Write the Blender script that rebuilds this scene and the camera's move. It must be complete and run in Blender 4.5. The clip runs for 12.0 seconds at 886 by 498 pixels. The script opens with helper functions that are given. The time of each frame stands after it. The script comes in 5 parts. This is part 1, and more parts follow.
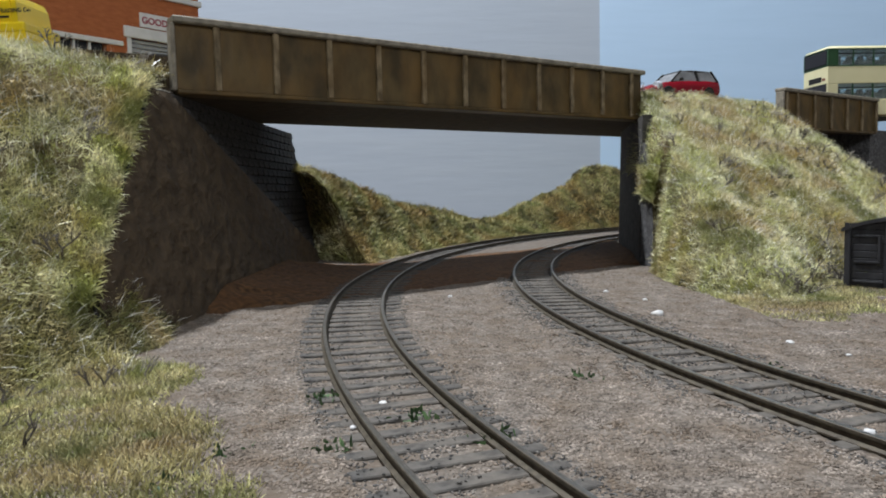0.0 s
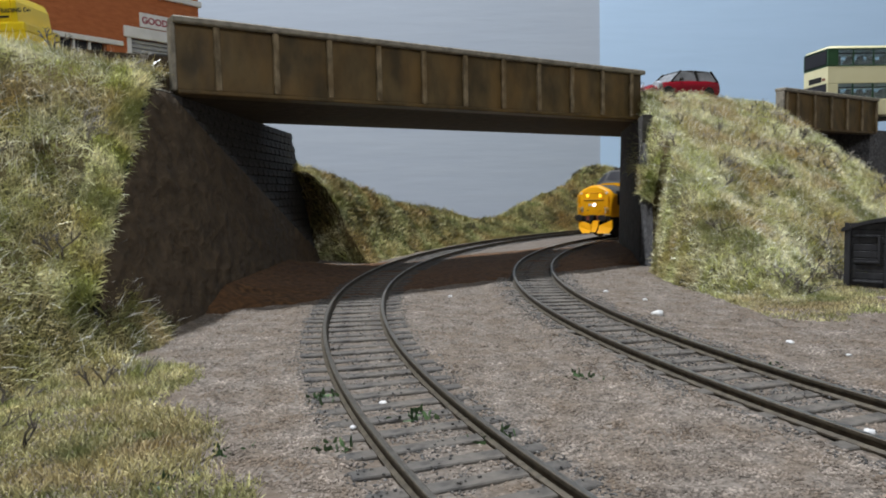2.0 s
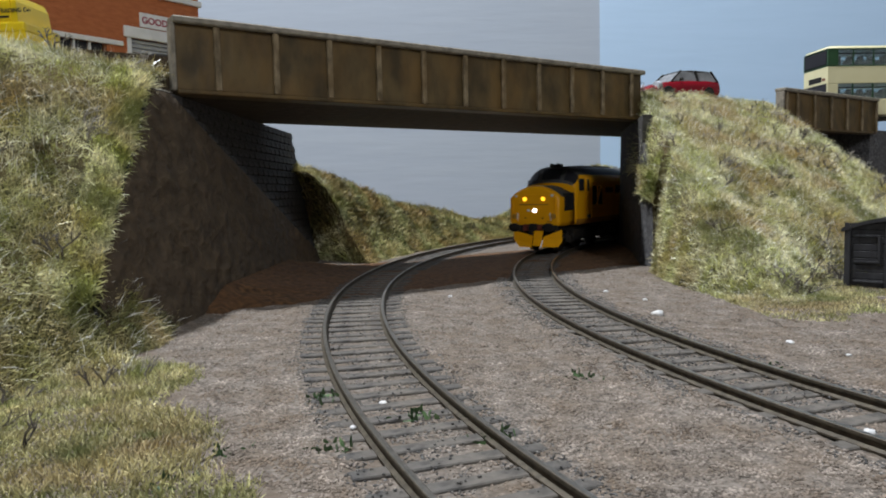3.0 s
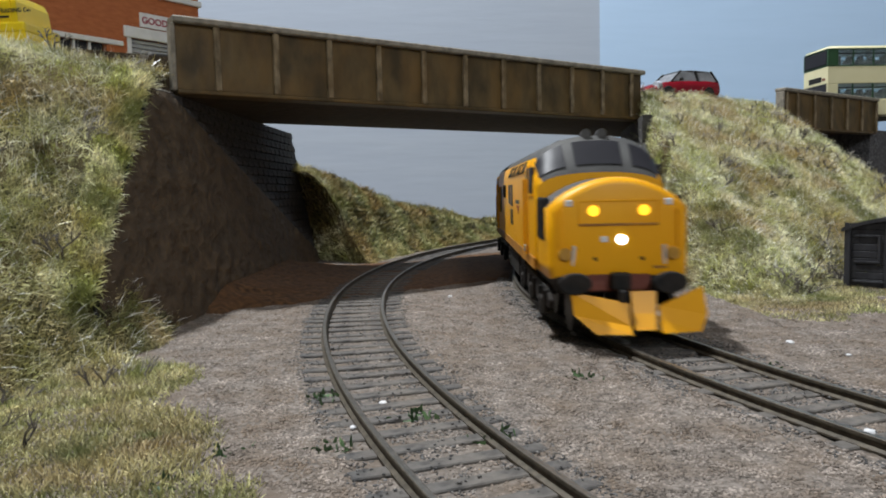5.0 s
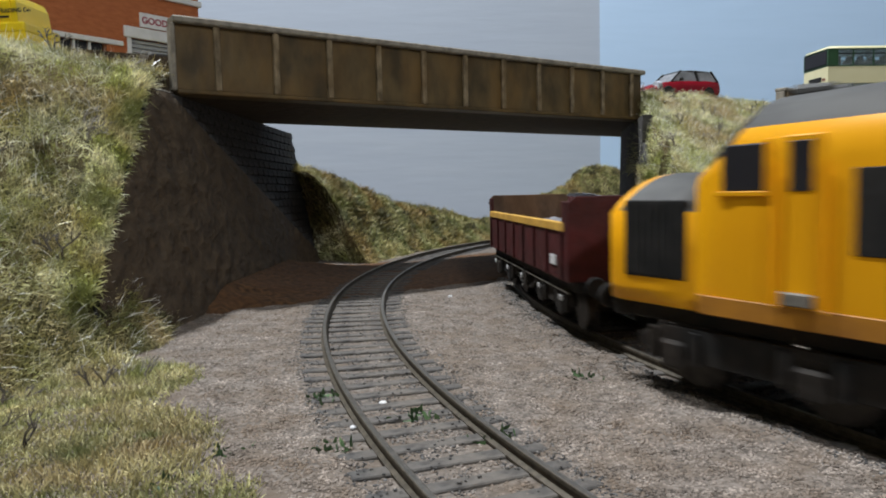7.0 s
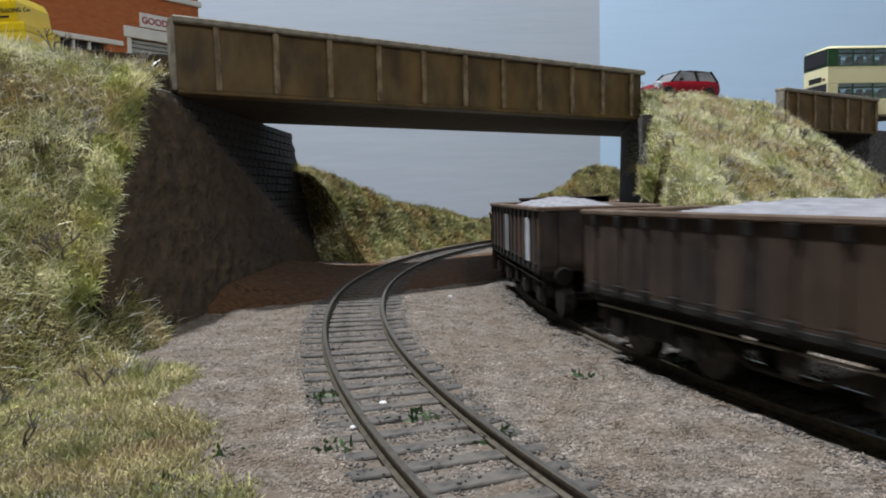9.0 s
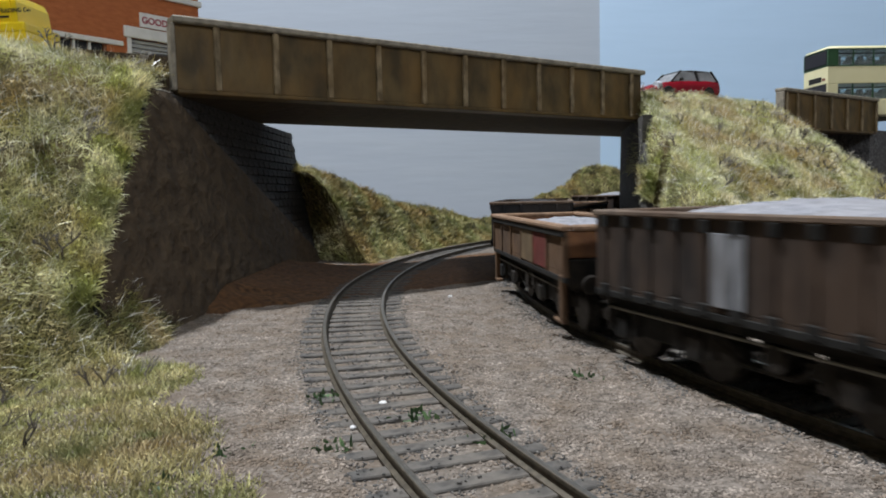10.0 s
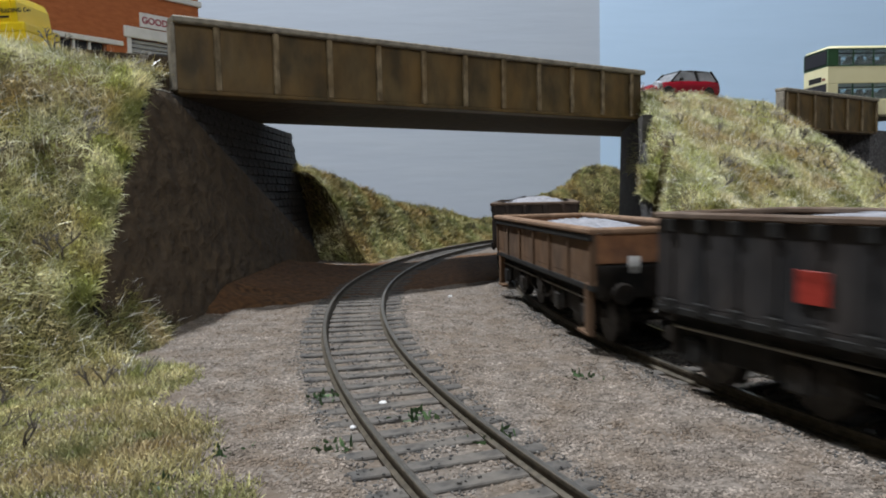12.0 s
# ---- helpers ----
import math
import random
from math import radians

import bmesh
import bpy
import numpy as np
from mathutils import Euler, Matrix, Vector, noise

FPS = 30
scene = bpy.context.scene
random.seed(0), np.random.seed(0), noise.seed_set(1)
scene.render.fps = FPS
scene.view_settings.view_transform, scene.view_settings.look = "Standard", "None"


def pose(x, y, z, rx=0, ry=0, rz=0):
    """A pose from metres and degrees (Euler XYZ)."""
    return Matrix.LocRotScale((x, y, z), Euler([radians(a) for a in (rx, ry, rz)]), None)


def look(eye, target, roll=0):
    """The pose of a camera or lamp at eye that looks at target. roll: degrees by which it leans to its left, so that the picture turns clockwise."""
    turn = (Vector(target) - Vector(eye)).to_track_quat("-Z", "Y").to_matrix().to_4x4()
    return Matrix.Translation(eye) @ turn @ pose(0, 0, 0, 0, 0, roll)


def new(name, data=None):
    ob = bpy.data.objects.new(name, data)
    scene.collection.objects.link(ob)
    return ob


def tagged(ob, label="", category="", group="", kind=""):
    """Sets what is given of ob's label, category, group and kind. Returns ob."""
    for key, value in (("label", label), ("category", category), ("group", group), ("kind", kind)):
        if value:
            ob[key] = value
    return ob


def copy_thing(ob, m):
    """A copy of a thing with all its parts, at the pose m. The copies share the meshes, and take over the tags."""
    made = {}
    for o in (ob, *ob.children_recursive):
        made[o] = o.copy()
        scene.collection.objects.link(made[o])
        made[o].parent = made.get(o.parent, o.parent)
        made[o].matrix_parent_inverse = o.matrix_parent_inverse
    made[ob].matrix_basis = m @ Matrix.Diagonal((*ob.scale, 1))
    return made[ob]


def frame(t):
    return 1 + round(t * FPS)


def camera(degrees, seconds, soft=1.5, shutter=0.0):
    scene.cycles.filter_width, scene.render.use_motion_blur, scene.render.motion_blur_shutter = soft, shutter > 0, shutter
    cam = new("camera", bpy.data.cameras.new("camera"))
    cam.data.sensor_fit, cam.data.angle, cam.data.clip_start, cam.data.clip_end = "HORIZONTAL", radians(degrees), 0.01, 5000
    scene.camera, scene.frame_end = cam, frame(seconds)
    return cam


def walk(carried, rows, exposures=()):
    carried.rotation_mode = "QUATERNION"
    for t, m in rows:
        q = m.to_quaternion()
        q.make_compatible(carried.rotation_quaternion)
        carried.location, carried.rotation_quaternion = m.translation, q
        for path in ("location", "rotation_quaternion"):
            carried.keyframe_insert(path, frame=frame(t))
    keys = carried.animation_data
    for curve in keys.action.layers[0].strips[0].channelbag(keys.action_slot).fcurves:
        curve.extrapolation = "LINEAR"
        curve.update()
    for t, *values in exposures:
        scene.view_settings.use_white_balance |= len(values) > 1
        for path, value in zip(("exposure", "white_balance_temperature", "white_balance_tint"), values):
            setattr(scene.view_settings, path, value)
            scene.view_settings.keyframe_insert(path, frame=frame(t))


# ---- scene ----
# All lengths below are millimetres of the model layout (1:76 scale), turned into metres by MM.
MM = 0.001
cam = camera(63.75, 12.0, soft=1.9, shutter=0.7)
EYE = (0, 0, 0.0371)
VIEW = look(EYE, (0, 1.0, 0.0371 - 0.0794), roll=-1.3)
walk(cam, [(0.0, VIEW), (12.0, VIEW)])

# ---- light: a ceiling tube over the layout, a window behind the camera, an added ceiling fill ----
world = bpy.data.worlds.new("world")
scene.world = world
world.use_nodes = True
world.node_tree.nodes["Background"].inputs[0].default_value = (0.75, 0.8, 0.9, 1)
world.node_tree.nodes["Background"].inputs[1].default_value = 0.14
scene.view_settings.exposure = 0.0


def area_lamp(name, eye, target, sx, sy, power, color):
    data = bpy.data.lights.new(name, "AREA")
    data.shape, data.size, data.size_y, data.energy, data.color = "RECTANGLE", sx, sy, power, color
    ob = new(name, data)
    ob.matrix_world = look(eye, target)
    return ob


tagged(area_lamp("strip_lamp", (-0.46, 0.42, 1.38), (0.05, 0.35, 0), 0.05, 0.05, 33, (0.92, 0.96, 1.0)), "white strip lamp beside the layout", "lamp")
# unseen fill lamp, added for the light that a pale ceiling throws back
tagged(area_lamp("ceiling_fill", (0.25, -0.45, 1.46), (0.25, -0.45, 0), 1.2, 0.8, 4, (0.88, 0.94, 1.0)), "added broad fill lamp in place of ceiling bounce", "lamp")
tagged(area_lamp("window_light", (0.35, -1.35, 0.85), (0.0, 0.3, 0.05), 0.12, 0.12, 9.0, (0.92, 0.96, 1)), "daylight from a window behind the camera", "window light")


# ---- materials ----
def material(name, dark, light, rough=0.75, metal=0.0, grain=2.0, big=25.0, third=None, third_amount=0.5, bump=0.4, island=0.0, stretch=(1, 1, 1), spec=0.5):
    """Two tones mixed by a fine grain, a third by larger patches; island: how far single pieces differ."""
    m = bpy.data.materials.new(name)
    m.use_nodes = True
    nt = m.node_tree
    bsdf = nt.nodes["Principled BSDF"]
    bsdf.inputs["Roughness"].default_value = rough
    bsdf.inputs["Metallic"].default_value = metal
    bsdf.inputs["Specular IOR Level"].default_value = spec
    co = nt.nodes.new("ShaderNodeTexCoord")
    mp = nt.nodes.new("ShaderNodeMapping")
    mp.inputs["Scale"].default_value = stretch
    nt.links.new(co.outputs["Object"], mp.inputs[0])

    def noise_node(size, detail):
        n = nt.nodes.new("ShaderNodeTexNoise")
        n.inputs["Scale"].default_value = 1000 / size
        n.inputs["Detail"].default_value = detail
        nt.links.new(mp.outputs[0], n.inputs["Vector"])
        return n

    def mix(fac, a, b):
        n = nt.nodes.new("ShaderNodeMix")
        n.data_type = "RGBA"
        for sock, v in ((n.inputs[0], fac), (n.inputs[6], a), (n.inputs[7], b)):
            if hasattr(v, "is_output"):
                nt.links.new(v, sock)
            else:
                sock.default_value = v if isinstance(v, float) else (*v, 1)
        return n.outputs[2]

    def ramp(value, lo, hi, top=1.0):
        n = nt.nodes.new("ShaderNodeMapRange")
        n.inputs["From Min"].default_value, n.inputs["From Max"].default_value, n.inputs["To Max"].default_value = lo, hi, top
        nt.links.new(value, n.inputs["Value"])
        return n.outputs["Result"]

    fine = noise_node(grain, 4)
    col = mix(ramp(fine.outputs["Fac"], 0.35, 0.65), dark, light)
    if third:
        wide = noise_node(big, 5)
        col = mix(ramp(wide.outputs["Fac"], 0.42, 0.66, third_amount), col, third)
    if island:
        geo = nt.nodes.new("ShaderNodeNewGeometry")
        hsv = nt.nodes.new("ShaderNodeHueSaturation")
        n = nt.nodes.new("ShaderNodeMapRange")
        n.inputs["To Min"].default_value, n.inputs["To Max"].default_value = 1 - island, 1 + island
        nt.links.new(geo.outputs["Random Per Island"], n.inputs["Value"])
        nt.links.new(n.outputs["Result"], hsv.inputs["Value"])
        nt.links.new(col, hsv.inputs["Color"])
        col = hsv.outputs["Color"]
    nt.links.new(col, bsdf.inputs["Base Color"])
    if bump:
        b = nt.nodes.new("ShaderNodeBump")
        b.inputs["Strength"].default_value = bump
        b.inputs["Distance"].default_value = grain * MM * 0.3
        nt.links.new(fine.outputs["Fac"], b.inputs["Height"])
        nt.links.new(b.outputs["Normal"], bsdf.inputs["Normal"])
    return m


def grass_material(name, green, straw, brown, deep, rough=0.42):
    """Dyed fibres: straw and green in tufts, brown and deep green drifts, each fibre a little different."""
    m = material(name, green, straw, rough, grain=9, big=30, third=brown, third_amount=0.85, bump=0, island=0.6)
    nt = m.node_tree
    bsdf = nt.nodes["Principled BSDF"]
    link = bsdf.inputs["Base Color"].links[0]
    src = link.from_socket
    co = nt.nodes.new("ShaderNodeTexCoord")
    shift = nt.nodes.new("ShaderNodeMapping")
    shift.inputs["Location"].default_value = (0.37, 0.11, 0.53)
    nt.links.new(co.outputs["Object"], shift.inputs[0])
    drift = nt.nodes.new("ShaderNodeTexNoise")
    drift.inputs["Scale"].default_value, drift.inputs["Detail"].default_value = 1000 / 17, 3
    nt.links.new(shift.outputs[0], drift.inputs["Vector"])
    span = nt.nodes.new("ShaderNodeMapRange")
    span.inputs["From Min"].default_value, span.inputs["From Max"].default_value, span.inputs["To Max"].default_value = 0.52, 0.66, 0.85
    nt.links.new(drift.outputs["Fac"], span.inputs["Value"])
    mix = nt.nodes.new("ShaderNodeMix")
    mix.data_type = "RGBA"
    nt.links.new(span.outputs["Result"], mix.inputs[0])
    nt.links.new(src, mix.inputs[6])
    mix.inputs[7].default_value = (*deep, 1)
    nt.links.new(mix.outputs[2], bsdf.inputs["Base Color"])
    return m


def glow(name, color, strength):
    m = bpy.data.materials.new(name)
    m.use_nodes = True
    b = m.node_tree.nodes["Principled BSDF"]
    b.inputs["Base Color"].default_value = (*color, 1)
    b.inputs["Emission Color"].default_value = (*color, 1)
    b.inputs["Emission Strength"].default_value = strength
    return m


# earth brown, darkened with the shadow that the bridge casts on the ground
SHADED_EARTH = material("shaded_brown_earth", (0.045, 0.021, 0.008), (0.15, 0.073, 0.028), 0.95, grain=2.2, big=16, third=(0.11, 0.048, 0.017), bump=1.0)
SOIL = material("soil", (0.08, 0.066, 0.055), (0.225, 0.192, 0.165), 0.95, grain=1.3, big=8, third=(0.13, 0.097, 0.07), third_amount=0.75, bump=0.8)
GRIT = material("grit", (0.14, 0.117, 0.1), (0.34, 0.292, 0.254), 0.95, grain=5, big=9, third=(0.16, 0.118, 0.084), third_amount=0.75, island=0.38, bump=0.2, spec=0.25)
DARK_GRIT = material("dark_grit", (0.05, 0.05, 0.053), (0.15, 0.145, 0.14), 0.9, grain=4, big=12, third=(0.2, 0.18, 0.16), third_amount=0.5, island=0.6, bump=0.2)
# earth under the grass, darkened to give the shade between the fibres
SHADED_TURF = material("shaded_turf", (0.04, 0.036, 0.014), (0.16, 0.145, 0.06), 0.95, grain=2.5, big=22, third=(0.17, 0.11, 0.045), bump=1.0)
GRASS = grass_material("grass", (0.44, 0.47, 0.13), (0.92, 0.88, 0.62), (0.42, 0.28, 0.1), (0.2, 0.22, 0.065))
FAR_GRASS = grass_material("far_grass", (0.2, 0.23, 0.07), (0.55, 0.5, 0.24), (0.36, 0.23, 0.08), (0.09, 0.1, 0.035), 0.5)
MOSS = grass_material("moss", (0.3, 0.32, 0.11), (0.66, 0.6, 0.33), (0.34, 0.25, 0.13), (0.14, 0.17, 0.055), 0.7)
# straw whitened so that single fibres read as glints of light
GLINT_STRAW = material("straw", (0.84, 0.82, 0.72), (0.93, 0.92, 0.87), 0.34, grain=8, bump=0, island=0.1)
RUST_RAIL = material("rail_side", (0.05, 0.04, 0.028), (0.095, 0.078, 0.055), 0.6, 0.3, grain=1.5, bump=0.2)
RAIL_TOP = material("rail_head", (0.16, 0.15, 0.13), (0.25, 0.23, 0.2), 0.35, 0.8, grain=2, bump=0.05)
SLEEPER = material("sleeper_plastic", (0.04, 0.038, 0.037), (0.1, 0.094, 0.089), 0.9, grain=1.6, big=7, third=(0.15, 0.132, 0.114), third_amount=0.8, bump=0.6)
GIRDER = material("girder_paint", (0.05, 0.033, 0.012), (0.115, 0.077, 0.03), 0.5, grain=7, big=13, third=(0.165, 0.093, 0.026), third_amount=0.6, bump=0.25, stretch=(1, 1, 0.55))
# girder brown made darker, to put the underside's shade into the colour
SHADED_DECK = material("deck_shaded_brown", (0.035, 0.024, 0.013), (0.07, 0.048, 0.026), 0.85, grain=5, big=20, third=(0.06, 0.035, 0.016), bump=0.5)
RIB = material("rib_paint", (0.09, 0.065, 0.032), (0.26, 0.2, 0.12), 0.6, grain=3, big=8, third=(0.15, 0.09, 0.032), bump=0.3, stretch=(1, 1, 0.5))
LIP = material("girder_lip", (0.17, 0.15, 0.12), (0.28, 0.25, 0.2), 0.7, grain=3, bump=0.3)
PLASTER = material("brown_plaster", (0.064, 0.043, 0.025), (0.12, 0.083, 0.049), 0.9, grain=9, big=30, third=(0.078, 0.056, 0.037), third_amount=0.6, bump=1.0, stretch=(1, 1.3, 2.0))
STONE = material("grey_stone", (0.045, 0.044, 0.047), (0.13, 0.128, 0.134), 0.9, grain=2, big=12, third=(0.085, 0.08, 0.08), bump=1.0)
# stone with the shade under the bridge in its tone
SHADED_STONE = material("shaded_stone", (0.03, 0.029, 0.03), (0.075, 0.072, 0.074), 0.9, grain=2, big=10, third=(0.05, 0.045, 0.042), bump=1.0, island=0.3)
# near-black plaster: the shade under the bridge is put into this colour
SHADED_PLASTER = material("shaded_plaster", (0.035, 0.033, 0.032), (0.075, 0.07, 0.066), 0.9, grain=5, big=20, third=(0.05, 0.045, 0.04), bump=0.8)
SKY_GREY = material("backdrop_grey", (0.365, 0.41, 0.48), (0.385, 0.43, 0.497), 0.75, grain=9, big=120, third=(0.35, 0.4, 0.48), bump=0.12, stretch=(0.12, 1, 1))
SKY_BLUE = material("backdrop_blue", (0.445, 0.605, 0.8), (0.46, 0.62, 0.82), 0.75, grain=9, big=120, third=(0.46, 0.61, 0.79), bump=0.08, stretch=(0.12, 1, 1))
TARMAC = material("tarmac", (0.05, 0.05, 0.05), (0.09, 0.09, 0.09), 0.9, grain=0.8)
ROOM = material("room_paint", (0.3, 0.3, 0.29), (0.36, 0.36, 0.34), 0.9, grain=60, bump=0.05)
YELLOW = material("yellow_paint", (0.83, 0.37, 0.004), (0.88, 0.41, 0.005), 0.4, grain=20, big=30, third=(0.77, 0.33, 0.004), bump=0.02, spec=0.3)
BLACK = material("black_plastic", (0.01, 0.01, 0.01), (0.02, 0.019, 0.018), 0.8, grain=4, bump=0.2, spec=0.3)
ROOF_GREY = material("roof_grey", (0.06, 0.06, 0.06), (0.09, 0.09, 0.088), 0.7, grain=8, big=30, third=(0.072, 0.067, 0.06), bump=0.1)
DARK_GLASS = material("dark_glass", (0.02, 0.02, 0.024), (0.03, 0.029, 0.034), 0.4, grain=30, bump=0, spec=0.15)


# ---- mesh helpers ----
def empty(name, x=0, y=0, z=0, turn=0):
    ob = new(name)
    ob.matrix_basis = pose(x * MM, y * MM, z * MM, 0, 0, turn)
    return ob


def part(name, bm, mat, parent=None, label="", smooth=False):
    """Links a bmesh, drawn in millimetres, as one mesh object."""
    bmesh.ops.scale(bm, vec=(MM, MM, MM), verts=bm.verts)
    bmesh.ops.recalc_face_normals(bm, faces=bm.faces)
    me = bpy.data.meshes.new(name)
    bm.to_mesh(me)
    bm.free()
    for m in mat if isinstance(mat, (list, tuple)) else (mat,):
        me.materials.append(m)
    if smooth:
        for p in me.polygons:
            p.use_smooth = True
    ob = new(name, me)
    ob.parent = parent
    if label:
        ob["label"] = label
    return ob


def raw(name, verts, faces, mat, parent=None, label="", smooth=False):
    """A mesh object from an array of points in millimetres and an array of equal faces."""
    verts, faces = np.asarray(verts, np.float32) * MM, np.asarray(faces, np.int32)
    me = bpy.data.meshes.new(name)
    me.vertices.add(len(verts))
    me.vertices.foreach_set("co", verts.ravel())
    n = faces.shape[1]
    me.loops.add(faces.size)
    me.loops.foreach_set("vertex_index", faces.ravel())
    me.polygons.add(len(faces))
    me.polygons.foreach_set("loop_start", np.arange(0, faces.size, n, dtype=np.int32))
    me.polygons.foreach_set("loop_total", np.full(len(faces), n, np.int32))
    me.materials.append(mat)
    me.update(calc_edges=True)
    me.validate()
    if smooth:
        me.polygons.foreach_set("use_smooth", np.ones(len(faces), bool))
    ob = new(name, me)
    ob.parent = parent
    if label:
        ob["label"] = label
    return ob


def box(x0, x1, y0, y1, z0, z1, bevel=0.0, bm=None, seg=1):
    one = bmesh.new()
    bmesh.ops.create_cube(one, size=1)
    bmesh.ops.scale(one, vec=(abs(x1 - x0), abs(y1 - y0), abs(z1 - z0)), verts=one.verts)
    bmesh.ops.translate(one, vec=((x0 + x1) / 2, (y0 + y1) / 2, (z0 + z1) / 2), verts=one.verts)
    if bevel:
        bmesh.ops.bevel(one, geom=one.edges[:], offset=bevel, segments=seg, affect="EDGES", profile=0.6)
    return join(bm, one)


def join(bm, one):
    if bm is None:
        return one
    me = bpy.data.meshes.new("joined")
    one.to_mesh(me)
    one.free()
    bm.from_mesh(me)
    bpy.data.meshes.remove(me)
    return bm


def rod(p0, p1, r, sides=10, bm=None, r2=None, bevel=0.0):
    one = bmesh.new()
    p0, p1 = Vector(p0), Vector(p1)
    bmesh.ops.create_cone(one, cap_ends=True, segments=sides, radius1=r, radius2=r if r2 is None else r2, depth=(p1 - p0).length)
    if bevel:
        bmesh.ops.bevel(one, geom=[e for e in one.edges if any(len(f.verts) > 4 for f in e.link_faces)], offset=bevel, segments=1, affect="EDGES")
    m = Matrix.Translation((p0 + p1) / 2) @ (p1 - p0).to_track_quat("Z", "Y").to_matrix().to_4x4()
    bmesh.ops.transform(one, matrix=m, verts=one.verts)
    return join(bm, one)


def loft(rings, closed=True, cap=True, bm=None):
    """Joins rings of equally many points with quads."""
    one = bmesh.new()
    vs = [[one.verts.new(p) for p in ring] for ring in rings]
    n = len(rings[0])
    for a, b in zip(vs, vs[1:]):
        for i in range(n if closed else n - 1):
            j = (i + 1) % n
            one.faces.new((a[i], a[j], b[j], b[i]))
    if cap and closed:
        one.faces.new(vs[0][::-1])
        one.faces.new(vs[-1])
    return join(bm, one)


def slab(poly, axis_from, axis_to, place, bm=None, bevel=0.0):
    """A flat outline of 2D points, given depth: place(u, v, w) puts each in space."""
    one = loft([[place(u, v, axis_from) for u, v in poly], [place(u, v, axis_to) for u, v in poly]])
    if bevel:
        bmesh.ops.recalc_face_normals(one, faces=one.faces)
        bmesh.ops.bevel(one, geom=one.edges[:], offset=bevel, segments=1, affect="EDGES")
    return join(bm, one)


# ---- the plan ----
GROUND = -2.7
TRACK_A = (467.9, 277.6, 499.2)
TRACK_B = (501.7, 275.8, 463.1)
ROAD_Z = 88.0
BANK_TOP = 84.0
ALONG = Vector((0.822, 0.569, 0))   # the road over both bridges
FRONT = Vector((0.569, -0.822, 0))  # from the road towards the viewer
CORNER = Vector((-97, 256, 0))      # near end of the front girder


def on_road(e, n, z):
    """e along the road from the girder's near end, n towards the viewer from its face."""
    p = CORNER + ALONG * e + FRONT * n
    return Vector((p.x, p.y, z))


def bumps(x, y, size, seed=0.0):
    return noise.noise(Vector((x / size, y / size, seed)))


def smooth_min(v, top, k):
    return top - k * math.log1p(math.exp((top - v) / k)) if (top - v) / k < 40 else v


def soft_plus(v, k):
    return k * math.log1p(math.exp(v / k)) if v / k < 40 else v


def left_bank(x, y):
    """Height of the grassy bank beside the near abutment."""
    plane = 27.5 - 0.93 * (x + 96) + 0.958 * (y - 190)
    return smooth_min(GROUND - 1.6 + soft_plus(plane + 3, 9), BANK_TOP + 0.12 * max(0, min(50, -x - 105)) - 0.8 * max(0, y - 390), 7) + 1.8 * bumps(x, y, 14) + 1.0 * bumps(x, y, 5, 3)


def mound(x, y):
    """The grass that laps round the foot of the wing wall."""
    return 22 - 0.42 * abs(y - 190) - 1.6 * (x + 92) + 1.5 * bumps(x, y, 9, 6)


def left_ground(x, y):
    return max(left_bank(x, y), mound(x, y)) if y <= 168 else (left_bank(x, y) if x < -97 else max(mound(x, y), GROUND - 1.6))


def wing_top(y):
    """x and z of the wing wall's upper front edge."""
    z = max(-6.0, min(74.1, 28.5 + 0.958 * (y - 190)))
    return -84 - 14 * (z + 8) / 84, z


FOOT = [(80, 264), (99, 262), (115, 246), (135, 258), (160, 292), (220, 310), (340, 330)]


def to_line(x, y, line):
    best = 1e9
    for (x0, y0), (x1, y1) in zip(line, line[1:]):
        dx, dy = x1 - x0, y1 - y0
        t = max(0, min(1, ((x - x0) * dx + (y - y0) * dy) / (dx * dx + dy * dy)))
        best = min(best, math.hypot(x - x0 - t * dx, y - y0 - t * dy))
    return best


def foot_y(x):
    return float(np.interp(x, [99, 115, 135, 160, 220, 340], [262, 246, 258, 292, 310, 330]))


def bank_side(y):
    """Where the bank between the bridges ends beside the stone wing wall."""
    return float(np.interp(y, [262, 300, 325, 342, 366, 480], [94, 95, 97.5, 101.5, 101.5, 121]))


def right_bank(x, y):
    """Height of the bank between the two bridges."""
    rel = Vector((x, y, 0)) - CORNER
    e, n = rel.dot(ALONG), rel.dot(FRONT)
    inside = y > foot_y(x)
    df = to_line(x, y, FOOT) if inside else 0.0
    dt = max(0.0, n + 1)
    f = df / (df + dt + 1e-6) if inside else 0.0
    f = f ** 0.85 * max(0.0, min(1.0, (408 - e - 0.55 * n) / 30)) * max(0.0, min(1.0, (x - bank_side(y)) / 8 if y < 343 else 0.5 + (x - bank_side(y)) / 12))
    top = ROAD_Z - GROUND + 2.5
    return GROUND - 0.6 + top * f + (2.6 * bumps(x, y, 17, 7) + 1.4 * bumps(x, y, 6, 9)) * min(1, df / 8)


def sheet(name, rows, mat, parent=None, label="", smooth=True):
    """A surface through rows of points."""
    n = len(rows[0])
    verts = [p for r in rows for p in r]
    faces = [(i * n + j, i * n + j + 1, (i + 1) * n + j + 1, (i + 1) * n + j) for i in range(len(rows) - 1) for j in range(n - 1)]
    return raw(name, verts, faces, mat, parent, label, smooth)


